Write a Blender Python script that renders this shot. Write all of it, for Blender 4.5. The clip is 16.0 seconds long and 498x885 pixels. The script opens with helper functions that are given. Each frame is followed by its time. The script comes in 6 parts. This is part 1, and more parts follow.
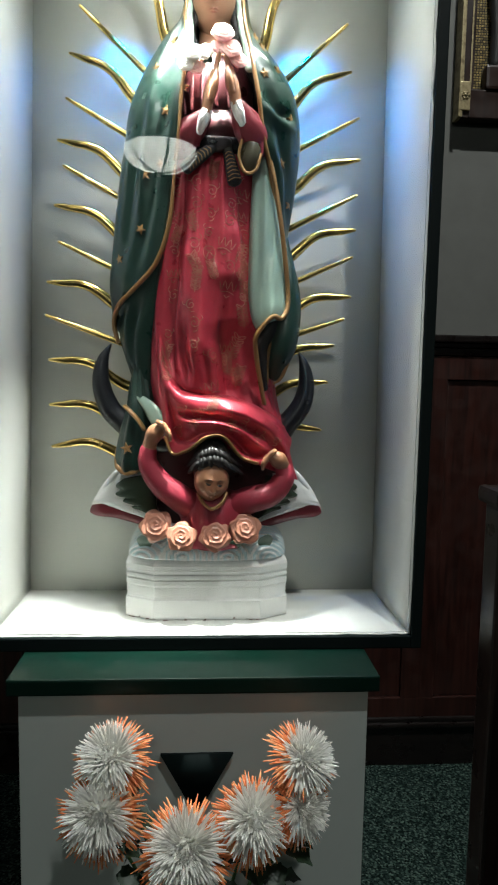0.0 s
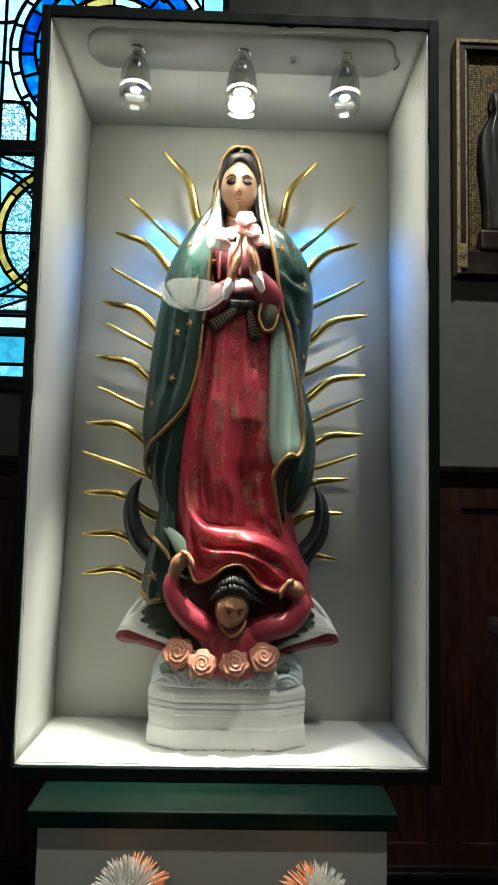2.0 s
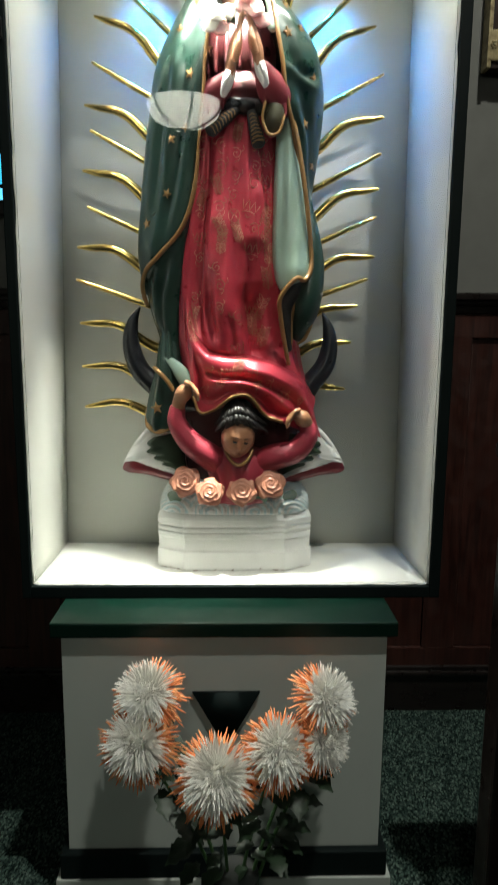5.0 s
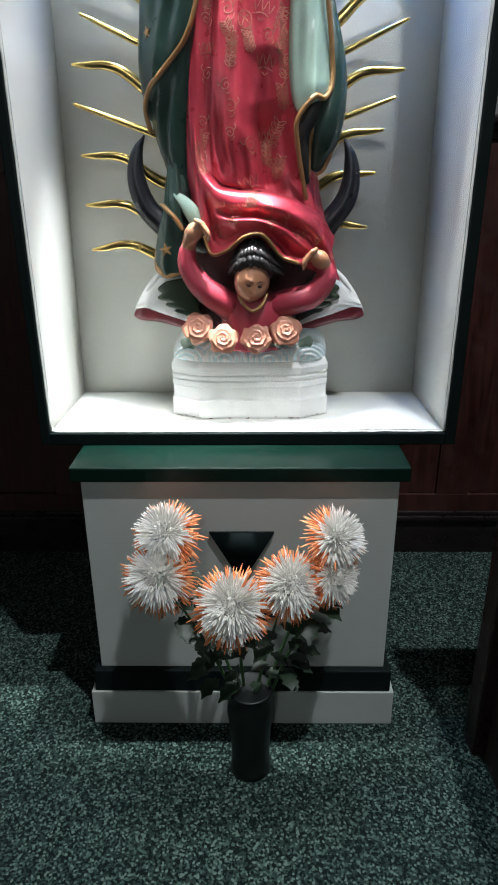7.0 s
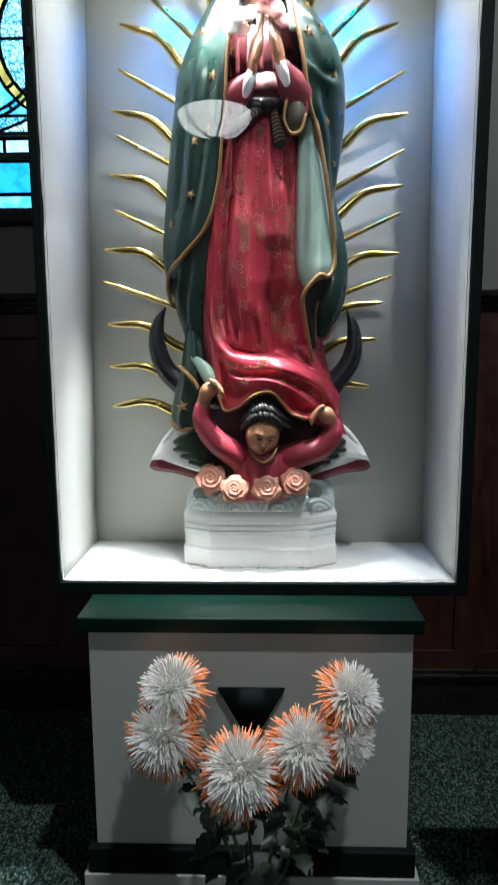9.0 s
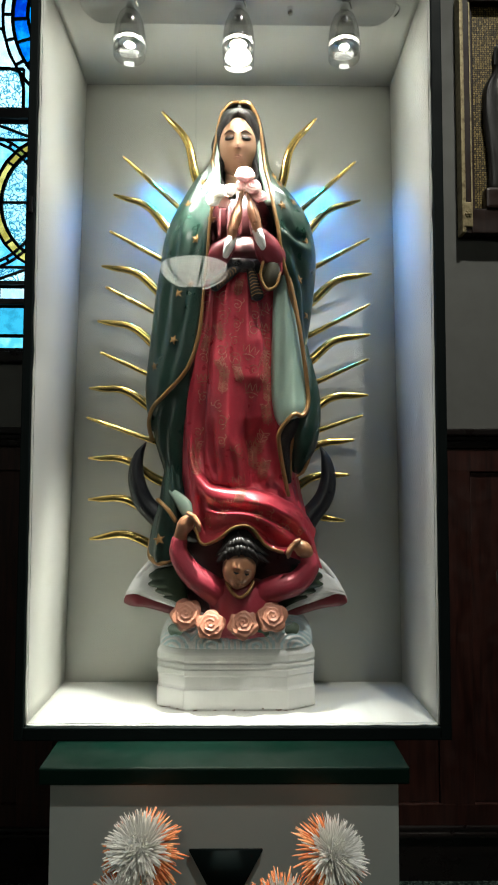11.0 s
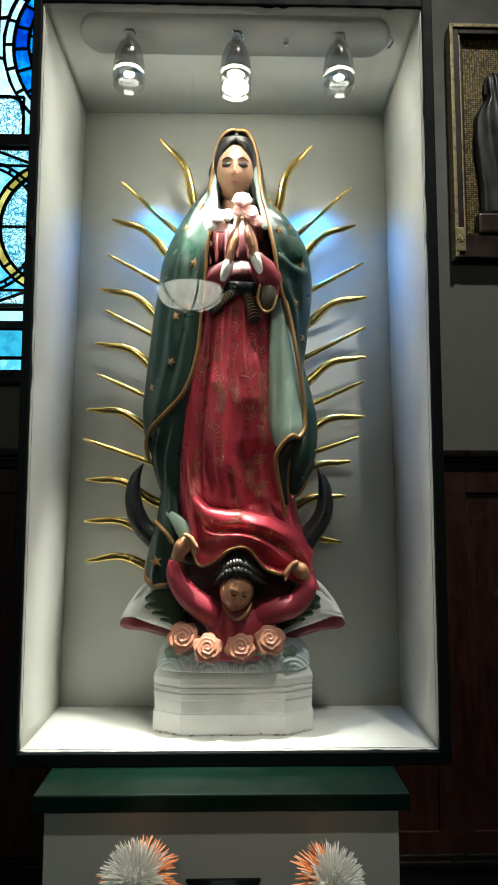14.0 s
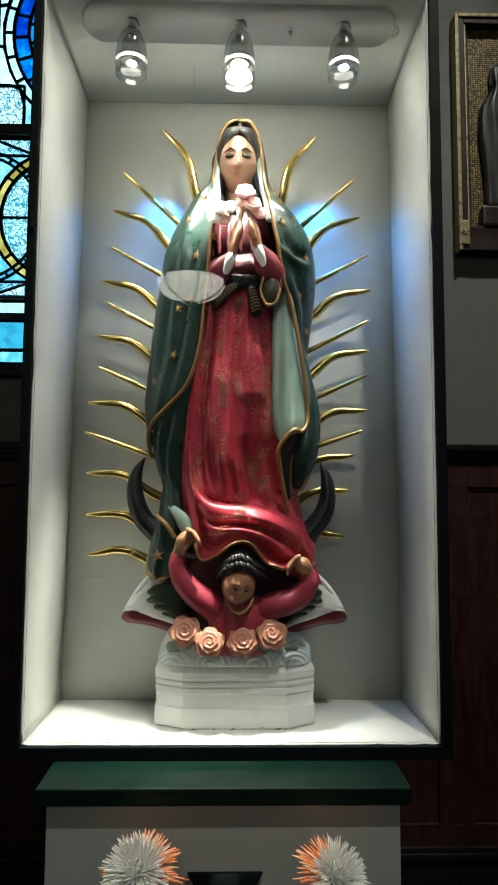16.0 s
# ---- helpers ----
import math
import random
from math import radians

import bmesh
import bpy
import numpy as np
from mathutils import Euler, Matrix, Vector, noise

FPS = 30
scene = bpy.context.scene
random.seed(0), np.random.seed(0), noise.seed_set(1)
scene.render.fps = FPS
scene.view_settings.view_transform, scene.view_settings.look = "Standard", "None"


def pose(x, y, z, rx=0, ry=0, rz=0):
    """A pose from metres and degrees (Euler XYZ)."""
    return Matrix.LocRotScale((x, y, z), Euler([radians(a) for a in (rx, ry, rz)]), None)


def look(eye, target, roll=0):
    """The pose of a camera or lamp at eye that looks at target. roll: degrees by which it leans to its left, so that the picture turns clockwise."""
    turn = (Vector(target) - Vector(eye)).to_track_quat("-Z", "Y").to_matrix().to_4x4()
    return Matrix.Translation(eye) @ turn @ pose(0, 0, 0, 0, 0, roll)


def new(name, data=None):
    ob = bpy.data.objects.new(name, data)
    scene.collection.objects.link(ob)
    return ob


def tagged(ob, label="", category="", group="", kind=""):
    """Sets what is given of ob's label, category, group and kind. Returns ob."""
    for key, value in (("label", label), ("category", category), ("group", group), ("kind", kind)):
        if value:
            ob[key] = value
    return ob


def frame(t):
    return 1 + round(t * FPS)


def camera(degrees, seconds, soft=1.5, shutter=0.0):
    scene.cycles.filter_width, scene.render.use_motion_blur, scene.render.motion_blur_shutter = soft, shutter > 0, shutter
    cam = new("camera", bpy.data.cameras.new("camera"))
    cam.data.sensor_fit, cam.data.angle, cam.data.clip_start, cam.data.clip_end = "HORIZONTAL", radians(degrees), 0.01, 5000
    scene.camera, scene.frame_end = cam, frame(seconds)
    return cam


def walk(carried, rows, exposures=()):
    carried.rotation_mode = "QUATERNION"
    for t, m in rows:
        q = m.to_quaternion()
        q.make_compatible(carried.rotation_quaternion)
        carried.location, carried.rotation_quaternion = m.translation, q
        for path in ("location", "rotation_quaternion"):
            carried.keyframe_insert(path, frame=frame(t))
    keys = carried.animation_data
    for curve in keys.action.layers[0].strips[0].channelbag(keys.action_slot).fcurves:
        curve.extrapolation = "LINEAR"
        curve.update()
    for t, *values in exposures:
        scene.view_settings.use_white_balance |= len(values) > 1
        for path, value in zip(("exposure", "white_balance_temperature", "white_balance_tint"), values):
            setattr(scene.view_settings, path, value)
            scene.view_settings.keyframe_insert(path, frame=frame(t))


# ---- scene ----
cam = camera(42.5, 16.0, 1.8, 0.4)
PATH = [
    (0, (-0.002, -1.424, 1.364), (0.133, 0.562, 1.172), 1.1),
    (0.5, (0.029, -1.46, 1.386), (0.058, 0.534, 1.233), 0.5),
    (1, (0.015, -1.503, 1.396), (0.053, 0.496, 1.38), 1.6),
    (1.5, (0.01, -1.535, 1.403), (0.064, 0.461, 1.518), 1.2),
    (2, (0.009, -1.542, 1.404), (0.055, 0.451, 1.574), 1.3),
    (2.5, (0.009, -1.538, 1.403), (0.071, 0.455, 1.558), 1.2),
    (3, (0.01, -1.532, 1.4), (0.064, 0.462, 1.544), 0.5),
    (3.5, (0.005, -1.532, 1.399), (0.053, 0.463, 1.525), 0.5),
    (4, (0.006, -1.516, 1.391), (0.035, 0.483, 1.438), 0.4),
    (4.5, (0.0, -1.495, 1.368), (0.046, 0.501, 1.253), 1.2),
    (5, (0.0, -1.484, 1.368), (0.051, 0.49, 1.051), 0.5),
    (7.5, (0.028, -1.459, 1.337), (-0.003, 0.389, 0.573), -0.4),
    (8, (0.02, -1.469, 1.34), (0.007, 0.423, 0.69), -0.2),
    (8.5, (0.022, -1.489, 1.345), (-0.012, 0.458, 0.89), -0.6),
    (9, (0.025, -1.494, 1.343), (-0.032, 0.484, 1.05), -0.3),
    (9.5, (0.015, -1.504, 1.349), (-0.012, 0.491, 1.211), 0.5),
    (10, (0.018, -1.511, 1.349), (0.033, 0.488, 1.316), 0.5),
    (12.5, (0.012, -1.533, 1.343), (0.042, 0.455, 1.56), -0.1),
    (13, (0.01, -1.534, 1.344), (0.052, 0.455, 1.55), -0.1),
    (13.5, (0.012, -1.523, 1.342), (0.056, 0.469, 1.525), 0.1),
    (14, (0.011, -1.525, 1.345), (0.051, 0.466, 1.532), 0.1),
    (14.5, (0.01, -1.524, 1.345), (0.052, 0.468, 1.514), 0.2),
    (15, (0.007, -1.516, 1.342), (0.05, 0.478, 1.496), 0.4),
    (15.5, (0.005, -1.509, 1.344), (0.032, 0.485, 1.49), 0.5),
    (16, (0.004, -1.518, 1.351), (0.045, 0.475, 1.513), 0.3),
]
EXPOSURES = [(0.0, 0.08, 6100, 1), (1.0, -0.08, 6500, 2), (2.0, -0.22, 6600, 1), (4.0, -0.22, 6550, 0), (5.0, 0.1, 6600, -1), (7.5, 0.68, 5750, 8), (9.0, 0.24, 5750, 6), (10.0, 0.0, 6250, 4), (12.5, -0.22, 6650, 0), (16.0, -0.24, 6600, 0)]
walk(cam, [(t, look(eye, target, roll)) for t, eye, target, roll in PATH], EXPOSURES)

# ---- world and large lights ----
world = bpy.data.worlds.new("dim_daylight")
scene.world = world
world.use_nodes = True
wn = world.node_tree.nodes
sky = wn.new("ShaderNodeTexSky")
sky.sky_type, sky.sun_disc, sky.sun_elevation, sky.sun_rotation = "NISHITA", False, radians(35), radians(20)
world.node_tree.links.new(sky.outputs[0], wn["Background"].inputs[0])
wn["Background"].inputs[1].default_value = 0.05


def lamp(name, kind, energy, colour, m, **settings):
    data = bpy.data.lights.new(name, kind)
    data.energy, data.color = energy, colour
    for key, value in settings.items():
        if key == "size":
            data.shadow_soft_size = value
        elif key == "spread":
            data.spot_size = radians(value)
        elif key == "blend":
            data.spot_blend = value
    ob = new(name, data)
    ob.matrix_world = m
    return ob


WARM = (1.0, 0.985, 0.91)
BLUE = (0.006, 0.27, 1.0)
# the three halogen spots of the cabinet, the blue bulbs behind the figure, the lamps of the nave
lamp("spot_middle", "SPOT", 220, WARM, look((0.006, 0.02, 2.412), (-0.066, 0.082, 1.98)), size=0.012, spread=32, blend=0.6)
lamp("spill_middle", "SPOT", 215, WARM, look((0.006, 0.018, 2.41), (0.005, 0.088, 1.2)), size=0.014, spread=30, blend=1.0)
lamp("bulb_wash", "SPOT", 5, WARM, look((0.006, 0.055, 2.415), (0.006, 0.12, 1.0)), size=0.012, spread=160, blend=0.5)
lamp("spot_west", "SPOT", 33, WARM, look((-0.272, 0.028, 2.425), (0.06, 0.045, 1.3)), size=0.02, spread=70, blend=1.0)
lamp("spot_east", "SPOT", 23, WARM, look((0.278, 0.028, 2.425), (-0.04, 0.045, 1.3)), size=0.02, spread=70, blend=1.0)
for x in (-0.272, 0.006, 0.278):
    lamp("bulb_spill", "POINT", 1.15, WARM, pose(x, 0.06, 2.44), size=0.025)
lamp("blue_west", "SPOT", 4.4, BLUE, look((-0.205, 0.23, 2.225), (-0.27, 0.322, 2.03)), size=0.015, spread=138, blend=0.8)
lamp("blue_east", "SPOT", 8.6, BLUE, look((0.215, 0.225, 2.225), (0.29, 0.322, 1.97)), size=0.015, spread=138, blend=0.8)
lamp("nave_downlight", "SPOT", 600, (1.0, 0.96, 0.92), look((1.0, -1.5, 5.9), (0.6, 0.0, 0)), size=0.06, spread=62, blend=0.7)
lamp("pendant_bulb", "POINT", 48, WARM, pose(-0.48, -5.1, 3.5), size=0.06)


# ---- materials ----
class Mat:
    """A node material: a principled shader with helpers for variation and relief."""

    def __init__(self, name, colour, rough=0.5, metal=0.0, spec=0.5, coat=0.0):
        self.m = bpy.data.materials.new(name)
        self.m.use_nodes = True
        self.t = self.m.node_tree
        self.b = self.t.nodes["Principled BSDF"]
        self.b.inputs["Base Color"].default_value = (*colour, 1)
        self.b.inputs["Roughness"].default_value = rough
        self.b.inputs["Metallic"].default_value = metal
        self.b.inputs["Specular IOR Level"].default_value = spec
        self.b.inputs["Coat Weight"].default_value = coat
        self.b.inputs["Coat Roughness"].default_value = 0.12
        self.colour = None
        self.base = (*colour, 1)
        self.height = None

    def node(self, kind, **values):
        n = self.t.nodes.new(kind)
        for key, value in values.items():
            n.inputs[key].default_value = value
        return n

    def link(self, a, b):
        self.t.links.new(a, b)

    def where(self, scale=(1, 1, 1)):
        co = self.node("ShaderNodeTexCoord")
        mp = self.node("ShaderNodeMapping", Scale=scale)
        self.link(co.outputs["Object"], mp.inputs[0])
        return mp.outputs[0]

    def noise(self, scale, detail=4, stretch=(1, 1, 1), distortion=0.0):
        n = self.node("ShaderNodeTexNoise", Scale=scale, Detail=detail, Distortion=distortion)
        self.link(self.where(stretch), n.inputs["Vector"])
        return n.outputs["Fac"]

    def ramp(self, fac, lo, hi, a=0.0, b=1.0):
        n = self.node("ShaderNodeMapRange", **{"From Min": lo, "From Max": hi, "To Min": a, "To Max": b})
        self.link(fac, n.inputs["Value"])
        return n.outputs["Result"]

    def times(self, a, b, op="MULTIPLY"):
        n = self.t.nodes.new("ShaderNodeMath")
        n.operation = op
        self.link(a, n.inputs[0])
        if isinstance(b, (int, float)):
            n.inputs[1].default_value = b
        else:
            self.link(b, n.inputs[1])
        return n.outputs[0]

    def tint(self, fac, colour):
        """Mixes a second colour in by fac."""
        mix = self.t.nodes.new("ShaderNodeMix")
        mix.data_type = "RGBA"
        if self.colour is None:
            mix.inputs["A"].default_value = self.base
        else:
            self.link(self.colour, mix.inputs["A"])
        mix.inputs["B"].default_value = (*colour, 1)
        self.link(fac, mix.inputs["Factor"])
        self.colour = mix.outputs["Result"]
        self.link(self.colour, self.b.inputs["Base Color"])
        return self

    def bump(self, fac, strength=0.2, distance=0.002):
        n = self.node("ShaderNodeBump", Strength=strength, Distance=distance)
        self.link(fac, n.inputs["Height"])
        if self.height is not None:
            self.link(self.height, n.inputs["Normal"])
        self.height = n.outputs[0]
        self.link(self.height, self.b.inputs["Normal"])
        return self

    def gloss(self, fac, lo, hi):
        self.link(self.ramp(fac, 0.3, 0.7, lo, hi), self.b.inputs["Roughness"])
        return self


def painted(name, colour, rough, dirt=0.25, dirty=None, grain=180, relief=0.12, spec=0.5):
    m = Mat(name, colour, rough, spec=spec)
    m.tint(m.ramp(m.noise(3.5, 5), 0.45, 0.75, 0, dirt), dirty or tuple(c * 0.7 for c in colour))
    m.tint(m.ramp(m.noise(40, 3), 0.55, 0.8, 0, dirt * 0.6), tuple(c * 0.8 for c in colour))
    m.bump(m.noise(grain, 2), relief, 0.001).bump(m.noise(9, 2), relief, 0.004)
    m.gloss(m.noise(12, 3), rough * 0.8, min(1, rough * 1.25))
    return m.m


def wood(name, colour, dark, rough=0.35, along=(1, 1, 0.08)):
    m = Mat(name, colour, rough)
    grain = m.noise(60, 6, along, 0.6)
    m.tint(m.ramp(grain, 0.35, 0.7), dark).tint(m.ramp(m.noise(4, 3), 0.5, 0.8, 0, 0.4), dark)
    m.bump(grain, 0.15, 0.001).gloss(m.noise(20, 3), rough * 0.8, rough * 1.4)
    return m.m


CREAM = painted("cream_paint", (0.67, 0.67, 0.625), 0.42, 0.18)
# Greyer than CREAM: the back's weaker light is put into its colour.
BACK_DIMMED = painted("dimmed_back_paint", (0.58, 0.585, 0.54), 0.45, 0.18)
GREEN_BLACK = painted("dark_green_gloss_paint", (0.0028, 0.0065, 0.0065), 0.6, 0.3, spec=0.15)
LEDGE_GREEN = painted("bottle_green_paint", (0.0011, 0.0115, 0.0072), 0.36, 0.35, spec=0.3)
PANEL_GREY = painted("pale_grey_paint", (0.41, 0.44, 0.415), 0.5, 0.2)
WALL_GREY = painted("grey_wall_paint", (0.135, 0.135, 0.124), 0.7, 0.25, grain=90)
PLASTER = painted("ceiling_plaster", (0.5, 0.48, 0.44), 0.9, 0.2, grain=60)
WAINSCOT = wood("dark_mahogany", (0.046, 0.015, 0.011), (0.018, 0.0065, 0.005), 0.38)
RAIL_WOOD = wood("black_stained_wood", (0.014, 0.01, 0.009), (0.006, 0.004, 0.004), 0.28, (0.08, 1, 1))
PEW_WOOD = wood("dark_pew_wood", (0.02, 0.011, 0.008), (0.008, 0.004, 0.003), 0.3)
GOLD = Mat("polished_gold_metal", (0.83, 0.6, 0.2), 0.17, 1.0)
GOLD.gloss(GOLD.noise(25, 3), 0.1, 0.28).bump(GOLD.noise(60, 2), 0.08, 0.001)
GOLD = GOLD.m
CHROME = Mat("brushed_chrome", (0.72, 0.72, 0.72), 0.16, 1.0).m
BLACK_METAL = Mat("black_metal", (0.01, 0.01, 0.01), 0.4, 0.6).m


def carpet():
    m = Mat("speckled_green_carpet", (0.021, 0.037, 0.032), 0.95, spec=0.1)
    v = m.node("ShaderNodeTexVoronoi", Scale=205.0)
    m.link(m.where(), v.inputs["Vector"])
    sep = m.node("ShaderNodeSeparateColor")
    m.link(v.outputs["Color"], sep.inputs[0])
    m.tint(m.ramp(sep.outputs[0], 0.6, 0.75), (0.062, 0.1, 0.084))
    m.tint(m.ramp(sep.outputs[1], 0.52, 0.6), (0.004, 0.009, 0.008))
    m.tint(m.ramp(sep.outputs[2], 0.86, 0.92), (0.115, 0.16, 0.135))
    m.tint(m.ramp(m.noise(5, 4), 0.5, 0.75, 0, 0.35), (0.009, 0.017, 0.016))
    m.bump(m.noise(420, 3), 0.6, 0.004).bump(v.outputs["Distance"], 0.4, 0.004)
    return m.m


CARPET = carpet()


def glow(name, colour, strength):
    m = bpy.data.materials.new(name)
    m.use_nodes = True
    m.node_tree.nodes.clear()
    out = m.node_tree.nodes.new("ShaderNodeOutputMaterial")
    e = m.node_tree.nodes.new("ShaderNodeEmission")
    e.inputs[0].default_value, e.inputs[1].default_value = (*colour, 1), strength
    m.node_tree.links.new(e.outputs[0], out.inputs[0])
    return m


def pane_glass(name, tint=(1, 1, 1), ior=1.5, rough=0.0):
    """Thin clear glass: it lets light through and mirrors by its index."""
    m = bpy.data.materials.new(name)
    m.use_nodes = True
    t = m.node_tree
    t.nodes.clear()
    out = t.nodes.new("ShaderNodeOutputMaterial")
    mix = t.nodes.new("ShaderNodeMixShader")
    fr = t.nodes.new("ShaderNodeFresnel")
    fr.inputs[0].default_value = ior
    clear = t.nodes.new("ShaderNodeBsdfTransparent")
    clear.inputs[0].default_value = (*tint, 1)
    shine = t.nodes.new("ShaderNodeBsdfGlossy")
    shine.inputs["Roughness"].default_value = rough
    t.links.new(fr.outputs[0], mix.inputs[0])
    t.links.new(clear.outputs[0], mix.inputs[1])
    t.links.new(shine.outputs[0], mix.inputs[2])
    t.links.new(mix.outputs[0], out.inputs[0])
    return m


def shade_glass(name, tint):
    """Clear blown glass: see-through when faced, mirroring at its rims."""
    m = bpy.data.materials.new(name)
    m.use_nodes = True
    t = m.node_tree
    t.nodes.clear()
    out, mix, lw, power, clear, shine = (t.nodes.new(k) for k in ("ShaderNodeOutputMaterial", "ShaderNodeMixShader", "ShaderNodeLayerWeight", "ShaderNodeMath", "ShaderNodeBsdfTransparent", "ShaderNodeBsdfGlossy"))
    lw.inputs[0].default_value = 0.35
    power.operation = "MULTIPLY_ADD"
    power.inputs[1].default_value, power.inputs[2].default_value = 0.75, 0.06
    clear.inputs[0].default_value = (*tint, 1)
    shine.inputs["Roughness"].default_value = 0.06
    t.links.new(lw.outputs["Facing"], power.inputs[0])
    t.links.new(power.outputs[0], mix.inputs[0])
    t.links.new(clear.outputs[0], mix.inputs[1])
    t.links.new(shine.outputs[0], mix.inputs[2])
    t.links.new(mix.outputs[0], out.inputs[0])
    return m


def stained(name, colour, light=None):
    """Coloured window glass with streaks, seen against the daylight."""
    m = bpy.data.materials.new(name)
    m.use_nodes = True
    t = m.node_tree
    t.nodes.clear()
    out = t.nodes.new("ShaderNodeOutputMaterial")
    co, nz, info = (t.nodes.new(k) for k in ("ShaderNodeTexCoord", "ShaderNodeTexNoise", "ShaderNodeObjectInfo"))
    nz.inputs["Scale"].default_value, nz.inputs["Detail"].default_value = 26, 4
    rng = t.nodes.new("ShaderNodeMapRange")
    rng.inputs["From Min"].default_value, rng.inputs["From Max"].default_value = 0.35, 0.68
    mix = t.nodes.new("ShaderNodeMix")
    mix.data_type = "RGBA"
    mix.inputs["A"].default_value = (*colour, 1)
    mix.inputs["B"].default_value = (*(light or tuple(min(1, c * 1.8) for c in colour)), 1)
    add = t.nodes.new("ShaderNodeMath")
    add.operation = "MULTIPLY_ADD"
    add.inputs[1].default_value, add.inputs[2].default_value = 0.3, -0.15
    sh = t.nodes.new("ShaderNodeMath")
    t.links.new(co.outputs["Object"], nz.inputs["Vector"])
    t.links.new(info.outputs["Random"], add.inputs[0])
    t.links.new(nz.outputs["Fac"], sh.inputs[0])
    t.links.new(add.outputs[0], sh.inputs[1])
    t.links.new(sh.outputs[0], rng.inputs["Value"])
    t.links.new(rng.outputs[0], mix.inputs["Factor"])
    clear, shine, ms = (t.nodes.new(k) for k in ("ShaderNodeBsdfTransparent", "ShaderNodeBsdfGlossy", "ShaderNodeMixShader"))
    shine.inputs["Roughness"].default_value = 0.2
    ms.inputs[0].default_value = 0.04
    t.links.new(mix.outputs["Result"], clear.inputs[0])
    t.links.new(clear.outputs[0], ms.inputs[1])
    t.links.new(shine.outputs[0], ms.inputs[2])
    t.links.new(ms.outputs[0], out.inputs[0])
    return m


# ---- mesh helpers ----
def finish(name, bm, mats, parent=None, label="", smooth=False):
    me = bpy.data.meshes.new(name)
    bm.normal_update()
    bm.to_mesh(me)
    bm.free()
    for m in mats if isinstance(mats, (list, tuple)) else [mats]:
        me.materials.append(m)
    if smooth:
        me.shade_smooth()
    ob = new(name, me)
    ob.parent = parent
    if label:
        ob["label"] = label
    return ob


def part(name, bm, mat, parent, label="", smooth=False):
    return finish(name, bm, mat, parent, label, smooth)


def thing(name, label, category, at=(0, 0, 0), group="", kind=""):
    ob = new(name)
    ob.location = at
    ob.empty_display_size = 0.05
    return tagged(ob, label, category, group, kind)


def box(x0, x1, y0, y1, z0, z1, bevel=0.0, bm=None, mat=0):
    b = bm or bmesh.new()
    r = bmesh.ops.create_cube(b, size=1, matrix=Matrix.Translation(((x0 + x1) / 2, (y0 + y1) / 2, (z0 + z1) / 2)) @ Matrix.Diagonal((x1 - x0, y1 - y0, z1 - z0, 1)))
    vs = r["verts"]
    faces = {f for v in vs for f in v.link_faces}
    for f in faces:
        f.material_index = mat
    if bevel:
        edges = list({e for v in vs for e in v.link_edges})
        bmesh.ops.bevel(b, geom=edges, offset=bevel, segments=2, affect="EDGES", profile=0.6)
    return b


def rings(bm, loops, close=True, mat=0, cap=False):
    """Skins a list of equally long rings of points."""
    rows = [[bm.verts.new(p) for p in ring] for ring in loops]
    n = len(rows[0])
    for a, b in zip(rows, rows[1:]):
        for i in range(n if close else n - 1):
            j = (i + 1) % n
            f = bm.faces.new((a[i], a[j], b[j], b[i]))
            f.material_index, f.smooth = mat, True
    if cap:
        for row, flip in ((rows[0], True), (rows[-1], False)):
            f = bm.faces.new(row[::-1] if flip else row)
            f.material_index, f.smooth = mat, True
    return rows


def spline(points, n):
    """Catmull-Rom through the points (tuples of any length), n steps a span."""
    ps = [np.array(p, float) for p in points]
    ps = [2 * ps[0] - ps[1], *ps, 2 * ps[-1] - ps[-2]]
    out = []
    for k in range(1, len(ps) - 2):
        a, b, c, d = ps[k - 1:k + 3]
        for i in range(n):
            t = i / n
            out.append(0.5 * (2 * b + (c - a) * t + (2 * a - 5 * b + 4 * c - d) * t ** 2 + (3 * b - a - 3 * c + d) * t ** 3))
    out.append(ps[-2])
    return out


def tube(bm, points, radii, sides=10, steps=5, mat=0, flat=1.0, up=(0, 0, 1)):
    """A tapered tube along a smooth line; flat squeezes it across the direction up."""
    if isinstance(radii, (int, float)):
        radii = [radii] * len(points)
    rows = spline([(*p, r) for p, r in zip(points, radii)], steps)
    loops, s = [], None
    for i, row in enumerate(rows):
        a, b = rows[max(0, i - 1)], rows[min(len(rows) - 1, i + 1)]
        d = Vector(b[:3] - a[:3]).normalized()
        s = d.cross(Vector(up)) if s is None else s - d * s.dot(d)
        s = s.normalized() if s.length > 1e-3 else d.cross(Vector((0.2, 1, 0.1))).normalized()
        u = s.cross(d).normalized()
        r = max(row[3], 1e-4)
        loops.append([Vector(row[:3]) + s * r * math.cos(q) + u * r * flat * math.sin(q) for q in (2 * math.pi * k / sides for k in range(sides))])
    for end in (0, -1):
        ring = loops[end]
        mid = sum(ring, Vector()) / sides
        far = mid - sum(loops[1 if end == 0 else -2], Vector()) / sides
        r = max((p - mid).length for p in ring)
        extra = [[mid + (p - mid) * f + far.normalized() * r * d for p in ring] for d, f in ((0.3, 0.92), (0.55, 0.7), (0.72, 0.35))]
        loops = extra[::-1] + loops if end == 0 else loops + extra
    rings(bm, loops, True, mat, True)


def ball(bm, centre, radii, mat=0, u=20, v=14, turn=(0, 0, 0)):
    m = pose(*centre, *turn) @ Matrix.Diagonal((*radii, 1))
    r = bmesh.ops.create_uvsphere(bm, u_segments=u, v_segments=v, radius=1, matrix=m)
    for f in {f for vert in r["verts"] for f in vert.link_faces}:
        f.material_index, f.smooth = mat, True
    return r["verts"]


